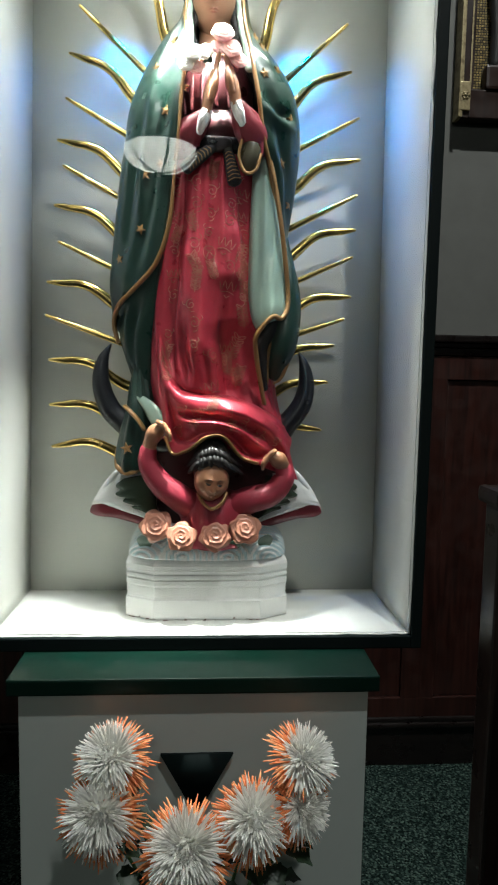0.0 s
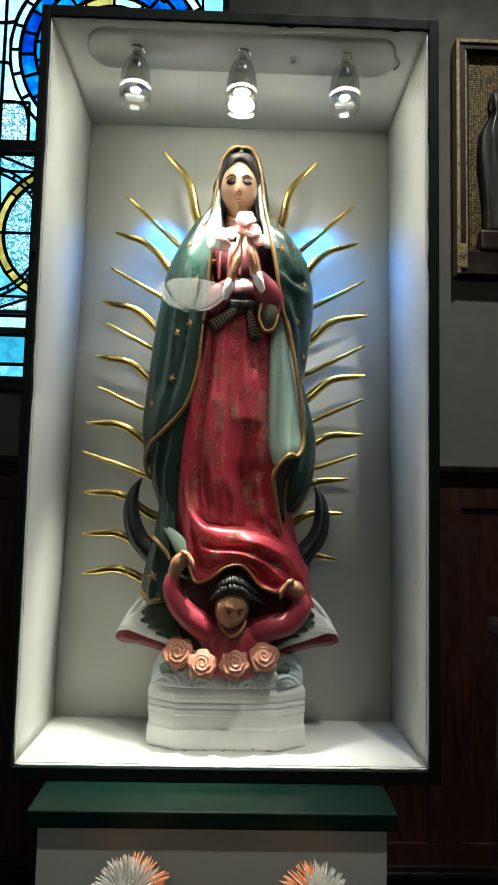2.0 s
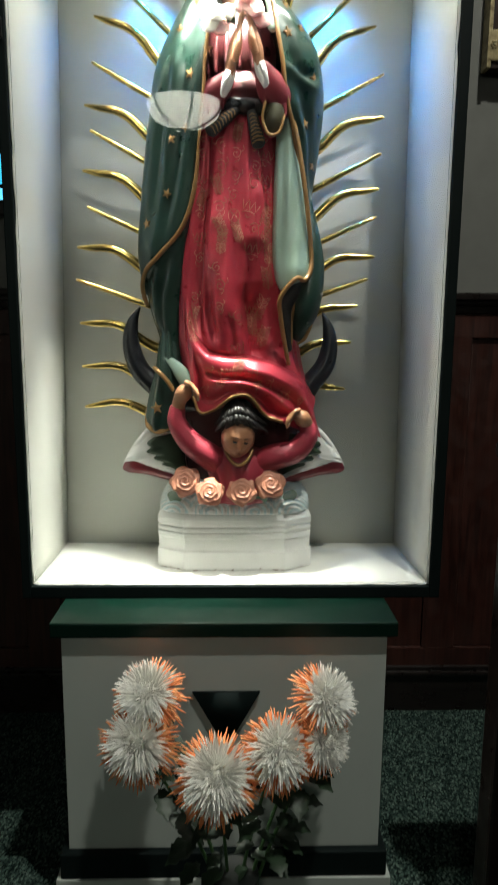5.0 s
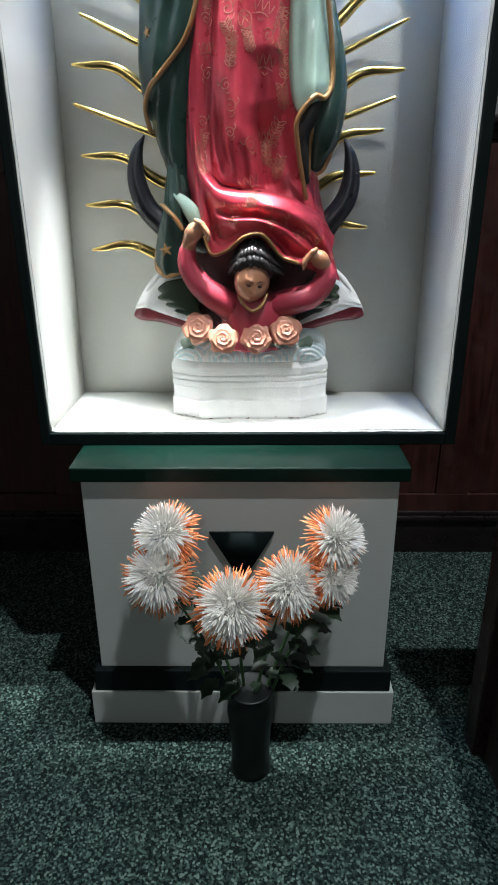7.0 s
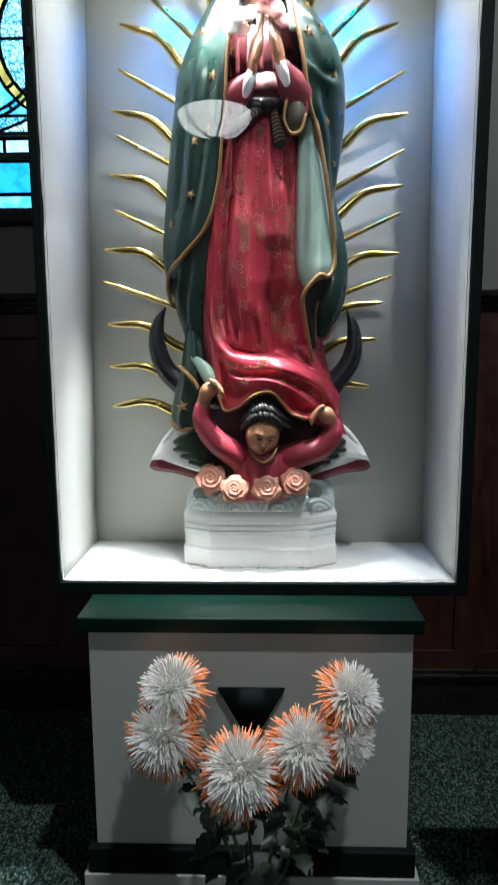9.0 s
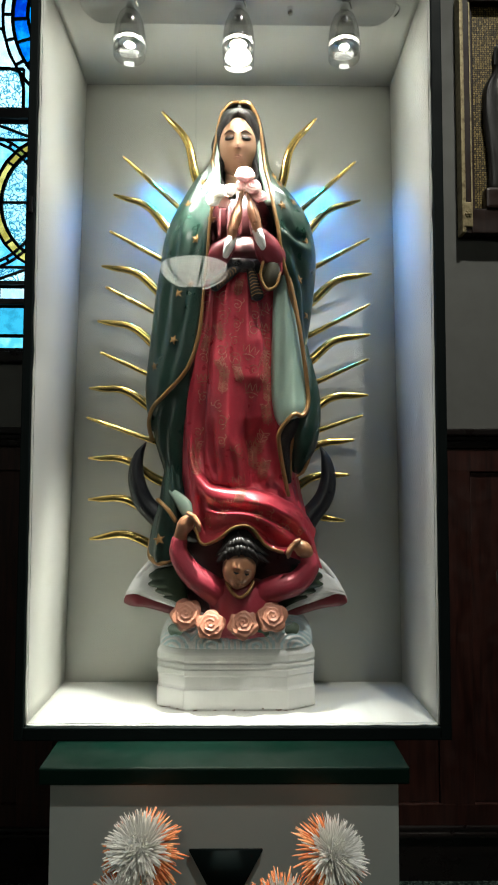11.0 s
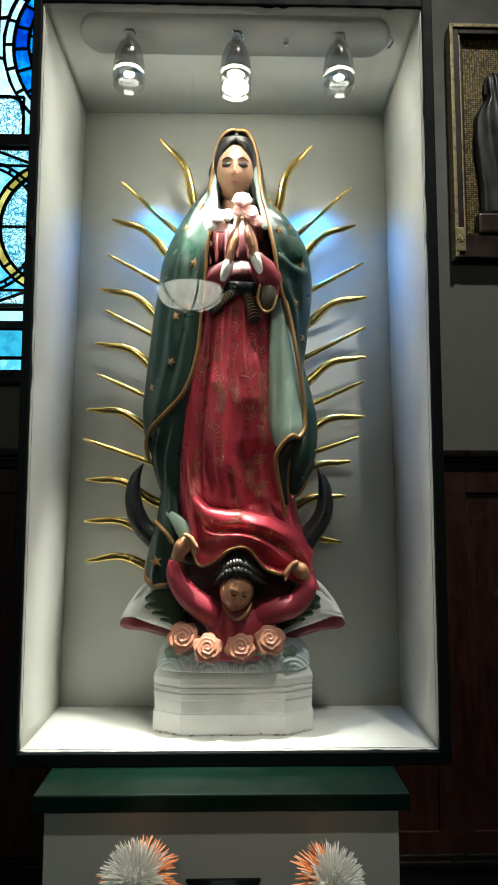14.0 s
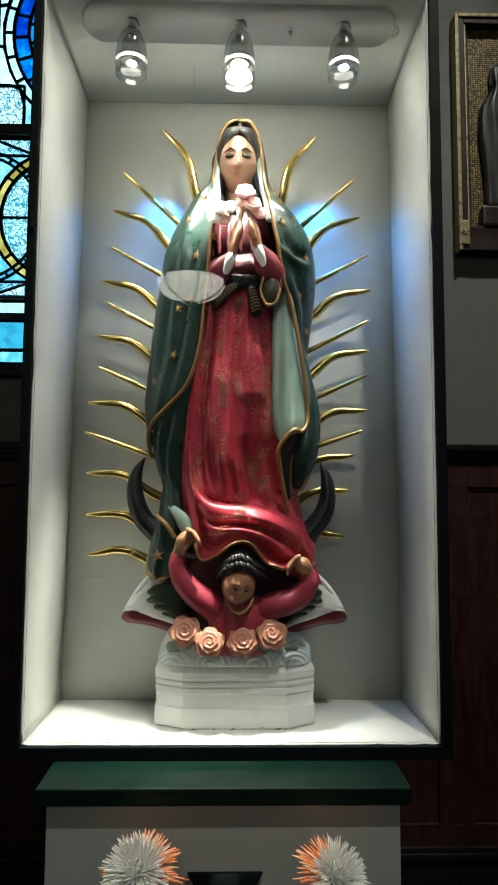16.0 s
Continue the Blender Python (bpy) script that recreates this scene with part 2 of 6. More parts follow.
def lathe(bm, profile, centre=(0, 0), sides=32, mat=0):
    """Turns (radius, z) pairs round an upright axis."""
    loops = [[(centre[0] + r * math.cos(q), centre[1] + r * math.sin(q), z) for q in (2 * math.pi * k / sides for k in range(sides))] for r, z in profile]
    rings(bm, loops, True, mat, True)


# ---- the large structure ----
WALL_Y = 0.74


def slab(name, x0, x1, y0, y1, z0, z1, mat, label, category):
    return tagged(finish(name, box(x0, x1, y0, y1, z0, z1), mat), label, category, kind="structure")


floor = slab("floor", -5, 5, -9, 1.0, -0.1, 0, CARPET, "green and black speckled carpet floor", "floor")
ceiling = slab("ceiling", -5, 5, -9, 1.0, 6.0, 6.2, PLASTER, "plain pale plaster church ceiling", "ceiling")
slab("wall_west", -5.2, -5, -9, 1.0, 0, 6, WALL_GREY, "plain grey painted side wall", "wall")
slab("wall_east", 5, 5.2, -9, 1.0, 0, 6, WALL_GREY, "plain grey painted side wall", "wall")
slab("wall_south", -5, 5, -9.2, -9, 0, 6, WALL_GREY, "plain grey painted wall behind the pews", "wall")

WIN = (-1.025, -0.05, 1.80, 4.6)  # the window's opening: x, x, z, z


def wall_north():
    bm = box(-5, WIN[0], WALL_Y, 1.0, 0, 6)
    box(WIN[1], 5, WALL_Y, 1.0, 0, 6, bm=bm)
    box(WIN[0], WIN[1], WALL_Y, 1.0, 0, WIN[2], bm=bm)
    box(WIN[0], WIN[1], WALL_Y, 1.0, WIN[3], 6, bm=bm)
    return tagged(finish("wall_north", bm, WALL_GREY), "grey painted plaster wall above dark wainscot", "wall", kind="structure")


wall_north()


def wainscot():
    """Dark wooden panelling: boards, stiles, the chair rail and the baseboard."""
    y = WALL_Y
    run = thing("trim_wainscot", "dark mahogany wainscot panelling below a chair rail", "wainscot", (0, y, 0), kind="structure")
    for x0 in [-5 + 0.72 * k for k in range(14)]:
        x1 = min(x0 + 0.72, 5)
        part("panel", box(x0 + 0.06, x1 - 0.06, -0.012, 0, 0.25, 1.38, 0.006), WAINSCOT, run)
        part("stile", box(x0 - 0.06, x0 + 0.06, -0.022, 0, 0.16, 1.46, 0.003), WAINSCOT, run)
    part("rail", box(-5, 5, -0.0225, 0, 0.16, 0.25, 0.003), WAINSCOT, run)
    part("rail", box(-5, 5, -0.0225, 0, 1.38, 1.46, 0.003), WAINSCOT, run)
    bm = box(-5, 5, -0.05, 0, 1.505, 1.53, 0.006)
    box(-5, 5, -0.036, 0, 1.488, 1.505, 0.004, bm)
    box(-5, 5, -0.03, 0, 1.462, 1.488, 0.008, bm)
    part("chair_rail", bm, RAIL_WOOD, run, "black stained moulded chair rail")
    bm = box(-5, 5, -0.028, 0, 0.0, 0.145, 0.003)
    box(-5, 5, -0.042, 0, 0.145, 0.163, 0.006, bm)
    box(-5, 5, -0.034, 0, 0.163, 0.18, 0.006, bm)
    part("baseboard", bm, RAIL_WOOD, run, "dark glossy moulded baseboard")


wainscot()

# ---- the pedestal ----


def pedestal():
    p = thing("pedestal", "pale grey pedestal with dark green ledge and band", "pedestal", (-0.015, 0.0, 0))
    part("plinth", box(-0.396, 0.396, -0.15, 0.37, 0, 0.106, 0.002), PANEL_GREY, p)
    part("band", box(-0.386, 0.386, -0.146, 0.366, 0.106, 0.172, 0.004), GREEN_BLACK, p, "dark green painted wooden band")
    part("body", box(-0.368, 0.368, -0.128, 0.35, 0.172, 0.71, 0.002), PANEL_GREY, p)
    bm = box(-0.389, 0.389, -0.142, 0.36, 0.7105, 0.7455, 0.004)
    part("ledge", bm, LEDGE_GREEN, p, "bottle green painted ledge board")
    bm = bmesh.new()
    tri = [(-0.074, 0.575), (0.08, 0.575), (0.003, 0.435)]
    rings(bm, [[(x, -0.136, z) for x, z in tri], [(x, -0.1275, z) for x, z in tri]], True, 0, True)
    part("triangle", bm, GREEN_BLACK, p, "dark green inverted triangle emblem")


pedestal()

# ---- the glazed cabinet that holds the figure ----
X0, X1, Z0, Z1 = -0.48, 0.48, 0.78, 2.607


def cabinet():
    c = thing("display_cabinet", "tall white-lined display cabinet with dark green glazed front", "cabinet", (0, 0, 0.7455))
    dz = -0.7455

    def board(name, x0, x1, y0, y1, z0, z1, mat, label="", bevel=0.003):
        return part(name, box(x0, x1, y0, y1, z0 + dz, z1 + dz, bevel), mat, c, label)

    board("side_board", -0.506, -0.4835, -0.004, 0.37, 0.746, 2.64, GREEN_BLACK)
    board("side_board", 0.4835, 0.509, -0.004, 0.37, 0.746, 2.64, GREEN_BLACK)
    board("bottom_board", -0.4835, 0.4835, -0.004, 0.37, 0.746, 0.7765, GREEN_BLACK)
    board("top_board", -0.4835, 0.4835, -0.004, 0.37, 2.6105, 2.64, GREEN_BLACK)
    board("back_board", -0.4835, 0.4835, 0.345, 0.369, 0.7765, 2.6105, GREEN_BLACK)

    # the white lining: its front edge is brushed unevenly, with small chips
    rnd = random.Random(5)

    def lining(name, a, b, c2, d, thick, label=""):
        """A board with corners a, b (front edge) and c2, d (back edge), thick towards the outside."""
        bm = bmesh.new()
        a, b, c2, d, thick = (Vector(p) for p in (a, b, c2, d, thick))
        n = 60
        wob = [rnd.uniform(0, 0.0022) + (0.005 if rnd.random() < 0.06 else 0) for _ in range(n + 1)]
        rows = []
        for k in range(n + 1):
            f = k / n
            front, back = a.lerp(b, f), d.lerp(c2, f)
            inward = (back - front).normalized() * wob[k]
            rows.append([front + inward, back, back + thick, front + inward + thick])
        for r in rows:
            for p in r:
                p.z += dz
        rings(bm, rows, True, 0, True)
        bmesh.ops.recalc_face_normals(bm, faces=bm.faces)
        return part(name, bm, CREAM, c, label)

    yb = 0.322
    bl, br = (-0.4775, yb, Z0), (0.4745, yb, Z0)
    tl, tr = (-0.446, yb, 2.522), (0.457, yb, 2.526)
    lining("side_lining", (X0, 0.001, Z0), (X0, 0.001, Z1), tl, bl, (-0.003, 0, 0), "cream painted side lining with chipped edge")
    lining("side_lining", (X1, 0.001, Z0), (X1, 0.001, Z1), tr, br, (0.003, 0, 0), "cream painted side lining with chipped edge")
    lining("floor_lining", (X0, 0.001, Z0), (X1, 0.001, Z0), br, bl, (0, 0, -0.003), "cream painted cabinet floor")
    lining("ceiling_lining", (X0, 0.001, Z1), (X1, 0.001, Z1), tr, tl, (0, 0, 0.003), "cream painted sloping cabinet top")
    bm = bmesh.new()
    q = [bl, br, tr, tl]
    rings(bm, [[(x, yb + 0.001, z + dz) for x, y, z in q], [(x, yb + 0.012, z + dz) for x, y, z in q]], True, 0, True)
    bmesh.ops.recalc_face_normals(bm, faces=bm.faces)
    part("back_lining", bm, BACK_DIMMED, c, "painted back panel, toned greyer for its weaker light")
    glass = part("glass_pane", box(X0 + 0.001, X1 - 0.001, 0.008, 0.0115, Z0 + 0.001 + dz, Z1 - 0.001 + dz), pane_glass("clear_cabinet_glass"), c, "clear glass front pane")
    glass.visible_shadow = False
    # corner latch on the frame
    part("latch", box(-0.498, -0.488, -0.012, -0.004, 1.99 + dz, 2.03 + dz, 0.002), BLACK_METAL, c, "small worn metal latch")
    return c


cabinet()


def spot_strip():
    """The long rounded ceiling plate with three hanging halogen cups."""
    s = thing("spotlight_strip", "brushed steel ceiling strip with three halogen spotlights", "light", (0.006, 0.07, 2.585))
    bm = bmesh.new()
    pts = []
    for k in range(32):
        q = 2 * math.pi * k / 32
        pts.append((math.copysign(0.36, math.cos(q)) + 0.05 * math.cos(q), 0.05 * math.sin(q)))
    tilt = 0.26
    loops = [[(x * f, y * f, z + tilt * -y) for x, y in pts] for f, z in ((0.98, 0.012), (1, 0.006), (1, -0.006), (0.985, -0.011))]
    rings(bm, loops, True, 0, True)
    bmesh.ops.recalc_face_normals(bm, faces=bm.faces)
    part("plate", bm, CHROME_DULL, s, "long dull steel ceiling plate", True)
    bm = bmesh.new()
    lathe(bm, [(0.006, -0.03), (0.008, -0.028), (0.008, -0.012), (0.006, -0.01)], (0.134, 0), 14)
    part("screw_cap", bm, CHROME, s, "", True)
    bm = bmesh.new()
    tube(bm, [(0.4, -0.02, -0.01), (0.412, -0.03, -0.03), (0.405, -0.035, -0.05), (0.398, -0.03, -0.055)], 0.0025, 8)
    part("cord", bm, CHROME, s, "", True)
    for x, low, bright in ((-0.279, -0.155, 1), (0.0, -0.17, 2.2), (0.272, -0.155, 1.2)):
        bm = bmesh.new()
        prof = [(0.008, -0.012), (0.013, -0.03), (0.027, -0.045), (0.036, -0.07), (0.0405, -0.1), (0.041, -0.128)]
        lathe(bm, prof, (x, -0.01), 28)
        for f in [f for f in bm.faces if len(f.verts) > 4]:
            bm.faces.remove(f)
        cup = part("cup", bm, SMOKED, s, "clear glass spotlight cup", True)
        cup.visible_shadow = False
        bm = bmesh.new()
        for z in (-0.117, -0.13):
            lathe(bm, [(0.0405, z - 0.0025), (0.0425, z), (0.0405, z + 0.0025), (0.039, z)], (x, -0.01), 28)
        part("ring", bm, CHROME, cup, "bright chrome ring", True)
        bm = bmesh.new()
        lathe(bm, [(0.0405, -0.131), (0.041, -0.134), (0.0402, low)], (x, -0.01), 28)
        for f in [f for f in bm.faces if len(f.verts) > 4]:
            bm.faces.remove(f)
        sh = part("glass_collar", bm, FROSTED, cup, "clear glass collar below the lamp", True)
        sh.visible_shadow = False
        bm = bmesh.new()
        lathe(bm, [(0.034, -0.121), (0.0385, -0.122), (0.0392, -0.124), (0.0385, -0.127), (0.034, -0.128)], (x, -0.01), 24)
        if bright > 2:
            lathe(bm, [(0.026, -0.15), (0.033, -0.152), (0.034, -0.157), (0.027, -0.16), (0.004, -0.161)], (x, -0.01), 24)
        bulb = part("bulb", bm, glow("halogen_bulb", (1.0, 0.94, 0.84), (16 if bright < 2 else 14)), cup, "glowing halogen bulb", True)
        bulb.visible_shadow = False
        bm = bmesh.new()
        lathe(bm, [(0.008, -0.02), (0.011, -0.03), (0.012, -0.052), (0.006, -0.056)], (x, -0.01), 24)
        part("socket", bm, CHROME, cup, "bright metal lamp socket", True)
        bm = bmesh.new()
        tube(bm, [(x - 0.018, -0.012, -0.004), (x - 0.006, -0.03, -0.014), (x + 0.012, -0.028, -0.014), (x + 0.02, -0.012, -0.02)], 0.0035, 8)
        part("bracket", bm, CHROME, s, "", True)
    return s


CHROME_DULL = Mat("dull_steel", (0.5, 0.5, 0.48), 0.42, 0.4).m
SMOKED = shade_glass("clear_lamp_glass", (0.78, 0.78, 0.77))
FROSTED = shade_glass("collar_glass", (0.86, 0.86, 0.84))
spot_strip()


def blue_bulb(x):
    b = thing("blue_bulb_holder", "small blue bulb hidden behind the statue's shoulder", "bulb", (x, 0.322, 2.07), "blue bulbs behind the statue")
    bm = bmesh.new()
    ball(bm, (0, -0.034, 0.02), (0.009, 0.009, 0.012), 0, 12, 8)
    bulb = part("bulb", bm, glow("blue_glow", (0.05, 0.3, 1.0), 12), b, "glowing blue bulb", True)
    bulb.visible_shadow = False
    bm = bmesh.new()
    tube(bm, [(0, 0.002, 0), (0, -0.02, 0), (0, -0.032, 0.006)], [0.01, 0.01, 0.009], 12)
    part("socket", bm, BLACK_METAL, b, "", True)


blue_bulb(-0.125)
blue_bulb(0.13)


def pendant(x, y, z):
    """A hanging frosted bowl with dark ribs, as it mirrors in the cabinet's glass."""
    p = thing("pendant_lamp", "hanging frosted glass bowl lamp with dark metal ribs", "lamp", (x, y, z))
    bm = bmesh.new()
    prof = [(0.36 * math.sin(a), 0.23 * (1 - math.cos(a)) ) for a in [radians(4 + 8.6 * k) for k in range(11)]]
    lathe(bm, prof + [(r * 0.97, q + 0.004) for r, q in prof[::-1]], sides=48)
    bmesh.ops.recalc_face_normals(bm, faces=bm.faces)
    bowl = part("bowl", bm, glow("lit_frosted_glass", (1.0, 0.95, 0.86), 7.0), p, "lit frosted glass bowl", True)
    bowl.visible_shadow = False
    for k in range(6):
        q = radians(60 * k + 14)
        bm = bmesh.new()
        tube(bm, [(r * 1.015 * math.cos(q), r * 1.015 * math.sin(q), h - 0.003) for r, h in prof], 0.011, 6, 2)
        part("rib", bm, BLACK_METAL, p, "", True)
    bm = bmesh.new()
    tube(bm, [(0, 0, 0.2), (0, 0, 1.2), (0, 0, 6.0 - z)], 0.012, 8, 1)
    part("stem", bm, BLACK_METAL, p, "", True)
    bm = bmesh.new()
    lathe(bm, [(0.365, 0.222), (0.378, 0.225), (0.378, 0.238), (0.365, 0.241)], sides=48)
    part("rim", bm, BLACK_METAL, p, "", True)
    bm = bmesh.new()
    ball(bm, (0, 0, -0.012), (0.035, 0.035, 0.022), 0, 12, 8)
    part("finial", bm, BLACK_METAL, p, "", True)


pendant(-0.48, -5.1, 3.37)


def downlight():
    d = thing("ceiling_downlight", "round recessed downlight in the church ceiling", "light", (1.0, -1.5, 6.0))
    bm = bmesh.new()
    lathe(bm, [(0.15, 0), (0.15, -0.02), (0.11, -0.025), (0.1, -0.005), (0.1, 0)], sides=28)
    part("ring", bm, CHROME_DULL, d, "", True)
    bm = bmesh.new()
    lathe(bm, [(0.002, -0.006), (0.1, -0.006), (0.1, -0.002), (0.002, -0.002)], sides=24)
    part("lens", bm, glow("downlight_lens", (1, 0.9, 0.78), 6), d).visible_shadow = False


downlight()


# ---- the painted plaster figure, one mesh ----
def enamel(name, colour, rough=0.28, worn=0.3, metal=0.0, coat=0.35):
    m = Mat(name, colour, rough, metal, coat=coat)
    m.tint(m.ramp(m.noise(18, 4), 0.45, 0.72, 0, worn), tuple(c * 0.55 for c in colour))
    m.tint(m.ramp(m.noise(90, 3), 0.6, 0.8, 0, worn * 0.7), tuple(min(1, c * 1.5 + 0.02) for c in colour))
    m.bump(m.noise(70, 3), 0.12, 0.002).gloss(m.noise(30, 3), rough * 0.75, rough * 1.4)
    return m


def satin_red():
    """Metallic red enamel, brushed on unevenly."""
    m = enamel("red_gown_enamel", (0.5, 0.04, 0.068), 0.33, 0.4, 0.25)
    m.bump(m.noise(24, 3), 0.25, 0.004)
    m.tint(m.ramp(m.noise(9, 4), 0.5, 0.75, 0, 0.35), (0.25, 0.012, 0.03))
    return m.m


ST_RED, ST_GREEN, ST_PALE, ST_GOLD, ST_FLESH, ST_HAIR_AND_SHADE, ST_WHITE, ST_SKY, ST_ROSE, ST_MAROON, ST_FEATHER, ST_BLACK, ST_PLAIN_RED, ST_LEAF, ST_SHADE, ST_TAN, ST_SHADED_RED, ST_THREAD, ST_OLIVE, ST_SLEEVE = range(20)
STATUE_MATS = [
    satin_red(),
    enamel("green_mantle_enamel", (0.011, 0.036, 0.026), 0.34, 0.15, coat=0.6).m,
    enamel("pale_green_lining_enamel", (0.29, 0.4, 0.33), 0.34, 0.25).m,
    enamel("gold_trim_enamel", (0.3, 0.165, 0.06), 0.36, 0.4, 0.3).m,
    enamel("flesh_enamel", (0.5, 0.28, 0.17), 0.36, 0.15).m,
    enamel("black_hair_and_shade_enamel", (0.008, 0.006, 0.006), 0.5, 0.2, coat=0.03).m,
    enamel("white_plaster_gloss", (0.78, 0.78, 0.76), 0.3, 0.12).m,
    enamel("pale_blue_cloud_enamel", (0.5, 0.65, 0.68), 0.32, 0.3).m,
    enamel("peach_rose_enamel", (0.46, 0.2, 0.13), 0.4, 0.4).m,
    enamel("maroon_enamel", (0.17, 0.016, 0.026), 0.35, 0.2).m,
    enamel("dark_feather_enamel", (0.025, 0.045, 0.022), 0.4, 0.2).m,
    enamel("black_moon_enamel", (0.006, 0.007, 0.01), 0.34, 0.1).m,
    enamel("red_sleeve_enamel", (0.33, 0.032, 0.055), 0.42, 0.35, coat=0.12).m,
    enamel("leaf_enamel", (0.03, 0.08, 0.04), 0.4, 0.2).m,
    enamel("brown_eyelid_enamel", (0.12, 0.05, 0.028), 0.4, 0.3).m,
    enamel("tan_flesh_enamel", (0.36, 0.17, 0.09), 0.36, 0.25).m,
    # red darkened to carry the shade on the chest and behind the child
    enamel("shaded_red_enamel", (0.05, 0.008, 0.01), 0.32, 0.25).m,
    enamel("rubbed_gilt_relief", (0.62, 0.25, 0.18), 0.25, 0.35, 0.3).m,
    enamel("olive_sleeve_enamel", (0.05, 0.045, 0.025), 0.3, 0.3).m,
    enamel("dark_red_sleeve_enamel", (0.2, 0.018, 0.03), 0.44, 0.5, coat=0.1).m,
]


def ellipse_at(row, q):
    """A point of a body's section: row holds z, left, right, front and back."""
    z, xl, xr, yf, yb = row[:5]
    return Vector(((xl + xr) / 2 + (xr - xl) / 2 * math.cos(q), (yf + yb) / 2 + (yb - yf) / 2 * math.sin(q), z))


def crease(xz, strokes):
    """Cloth relief at points (x, z): soft ridges (height > 0) and valleys along drawn lines."""
    total = np.zeros(len(xz))
    for line, height, width in strokes:
        path = np.array(spline(line, 22))
        low, high = path.min(axis=0) - 2.6 * width, path.max(axis=0) + 2.6 * width
        here = np.nonzero(((xz > low) & (xz < high)).all(axis=1))[0]
        if not len(here):
            continue
        d2 = ((xz[here, None, :] - path[None, :, :]) ** 2).sum(axis=2)
        near = d2.argmin(axis=1)
        along = near / (len(path) - 1)
        total[here] += height * np.exp(-d2[np.arange(len(here)), near] / width ** 2) * np.minimum(1, 3.5 * np.minimum(along + 0.06, 1.06 - along))
    return total


GOWN_FOLDS = [
    # thighs and knees under the cloth, and the hollow below the bent knee
    ([(-0.035, 1.72), (-0.03, 1.6), (-0.022, 1.47), (-0.012, 1.35)], 0.014, 0.032),
    ([(0.045, 1.74), (0.048, 1.64), (0.046, 1.575)], 0.013, 0.034),
    ([(0.045, 1.505), (0.055, 1.44), (0.062, 1.36), (0.07, 1.3)], -0.03, 0.036),
    ([(0.022, 1.545), (0.014, 1.47), (0.012, 1.4), (0.016, 1.33)], 0.006, 0.009),
    ([(0.1, 1.58), (0.108, 1.47), (0.12, 1.36)], 0.008, 0.012),
    ([(0.085, 1.5), (0.096, 1.42), (0.112, 1.33)], -0.005, 0.008),
    # long soft pleats
    ([(-0.058, 1.86), (-0.07, 1.7), (-0.085, 1.55), (-0.09, 1.42), (-0.07, 1.34)], -0.011, 0.012),
    ([(-0.09, 1.8), (-0.105, 1.62), (-0.115, 1.5), (-0.11, 1.4)], 0.008, 0.014),
    ([(-0.062, 1.5), (-0.058, 1.42), (-0.04, 1.36)], -0.013, 0.013),
    ([(0.008, 1.88), (0.006, 1.75), (0.004, 1.62)], -0.005, 0.011),
    ([(-0.02, 1.86), (-0.03, 1.78), (-0.032, 1.7)], 0.004, 0.012),
    ([(0.03, 1.87), (0.028, 1.76), (0.024, 1.66)], 0.004, 0.01),
    ([(0.075, 1.86), (0.078, 1.72), (0.084, 1.6)], -0.006, 0.01),
    ([(-0.012, 1.44), (0.0, 1.38), (0.006, 1.33)], -0.006, 0.008),
    ([(-0.1, 1.36), (-0.075, 1.335), (-0.03, 1.322), (0.05, 1.315)], -0.012, 0.012),
]
HEM_FOLDS = [
    ([(-0.075, 1.3), (-0.04, 1.279), (0.0, 1.277), (0.043, 1.272), (0.126, 1.243), (0.175, 1.19)], -0.011, 0.008),
    ([(-0.08, 1.275), (-0.035, 1.262), (0.02, 1.262), (0.07, 1.247), (0.12, 1.213), (0.155, 1.185)], 0.009, 0.009),
    ([(0.03, 1.252), (0.07, 1.226), (0.1, 1.195), (0.13, 1.186), (0.152, 1.19)], -0.014, 0.008),
    ([(0.085, 1.19), (0.115, 1.172), (0.15, 1.182)], 0.008, 0.009),
    ([(-0.085, 1.25), (-0.05, 1.225), (-0.01, 1.242), (0.03, 1.246)], -0.006, 0.008),
    ([(0.175, 1.225), (0.195, 1.18), (0.208, 1.135)], 0.007, 0.009),
    ([(0.165, 1.2), (0.183, 1.17), (0.192, 1.14)], -0.008, 0.008),
    ([(-0.105, 1.34), (-0.095, 1.28), (-0.085, 1.22)], 0.006, 0.011),
    ([(-0.09, 1.33), (-0.078, 1.275), (-0.068, 1.22)], -0.007, 0.008),
    ([(0.02, 1.3), (0.09, 1.28), (0.15, 1.245)], 0.004, 0.012),
]


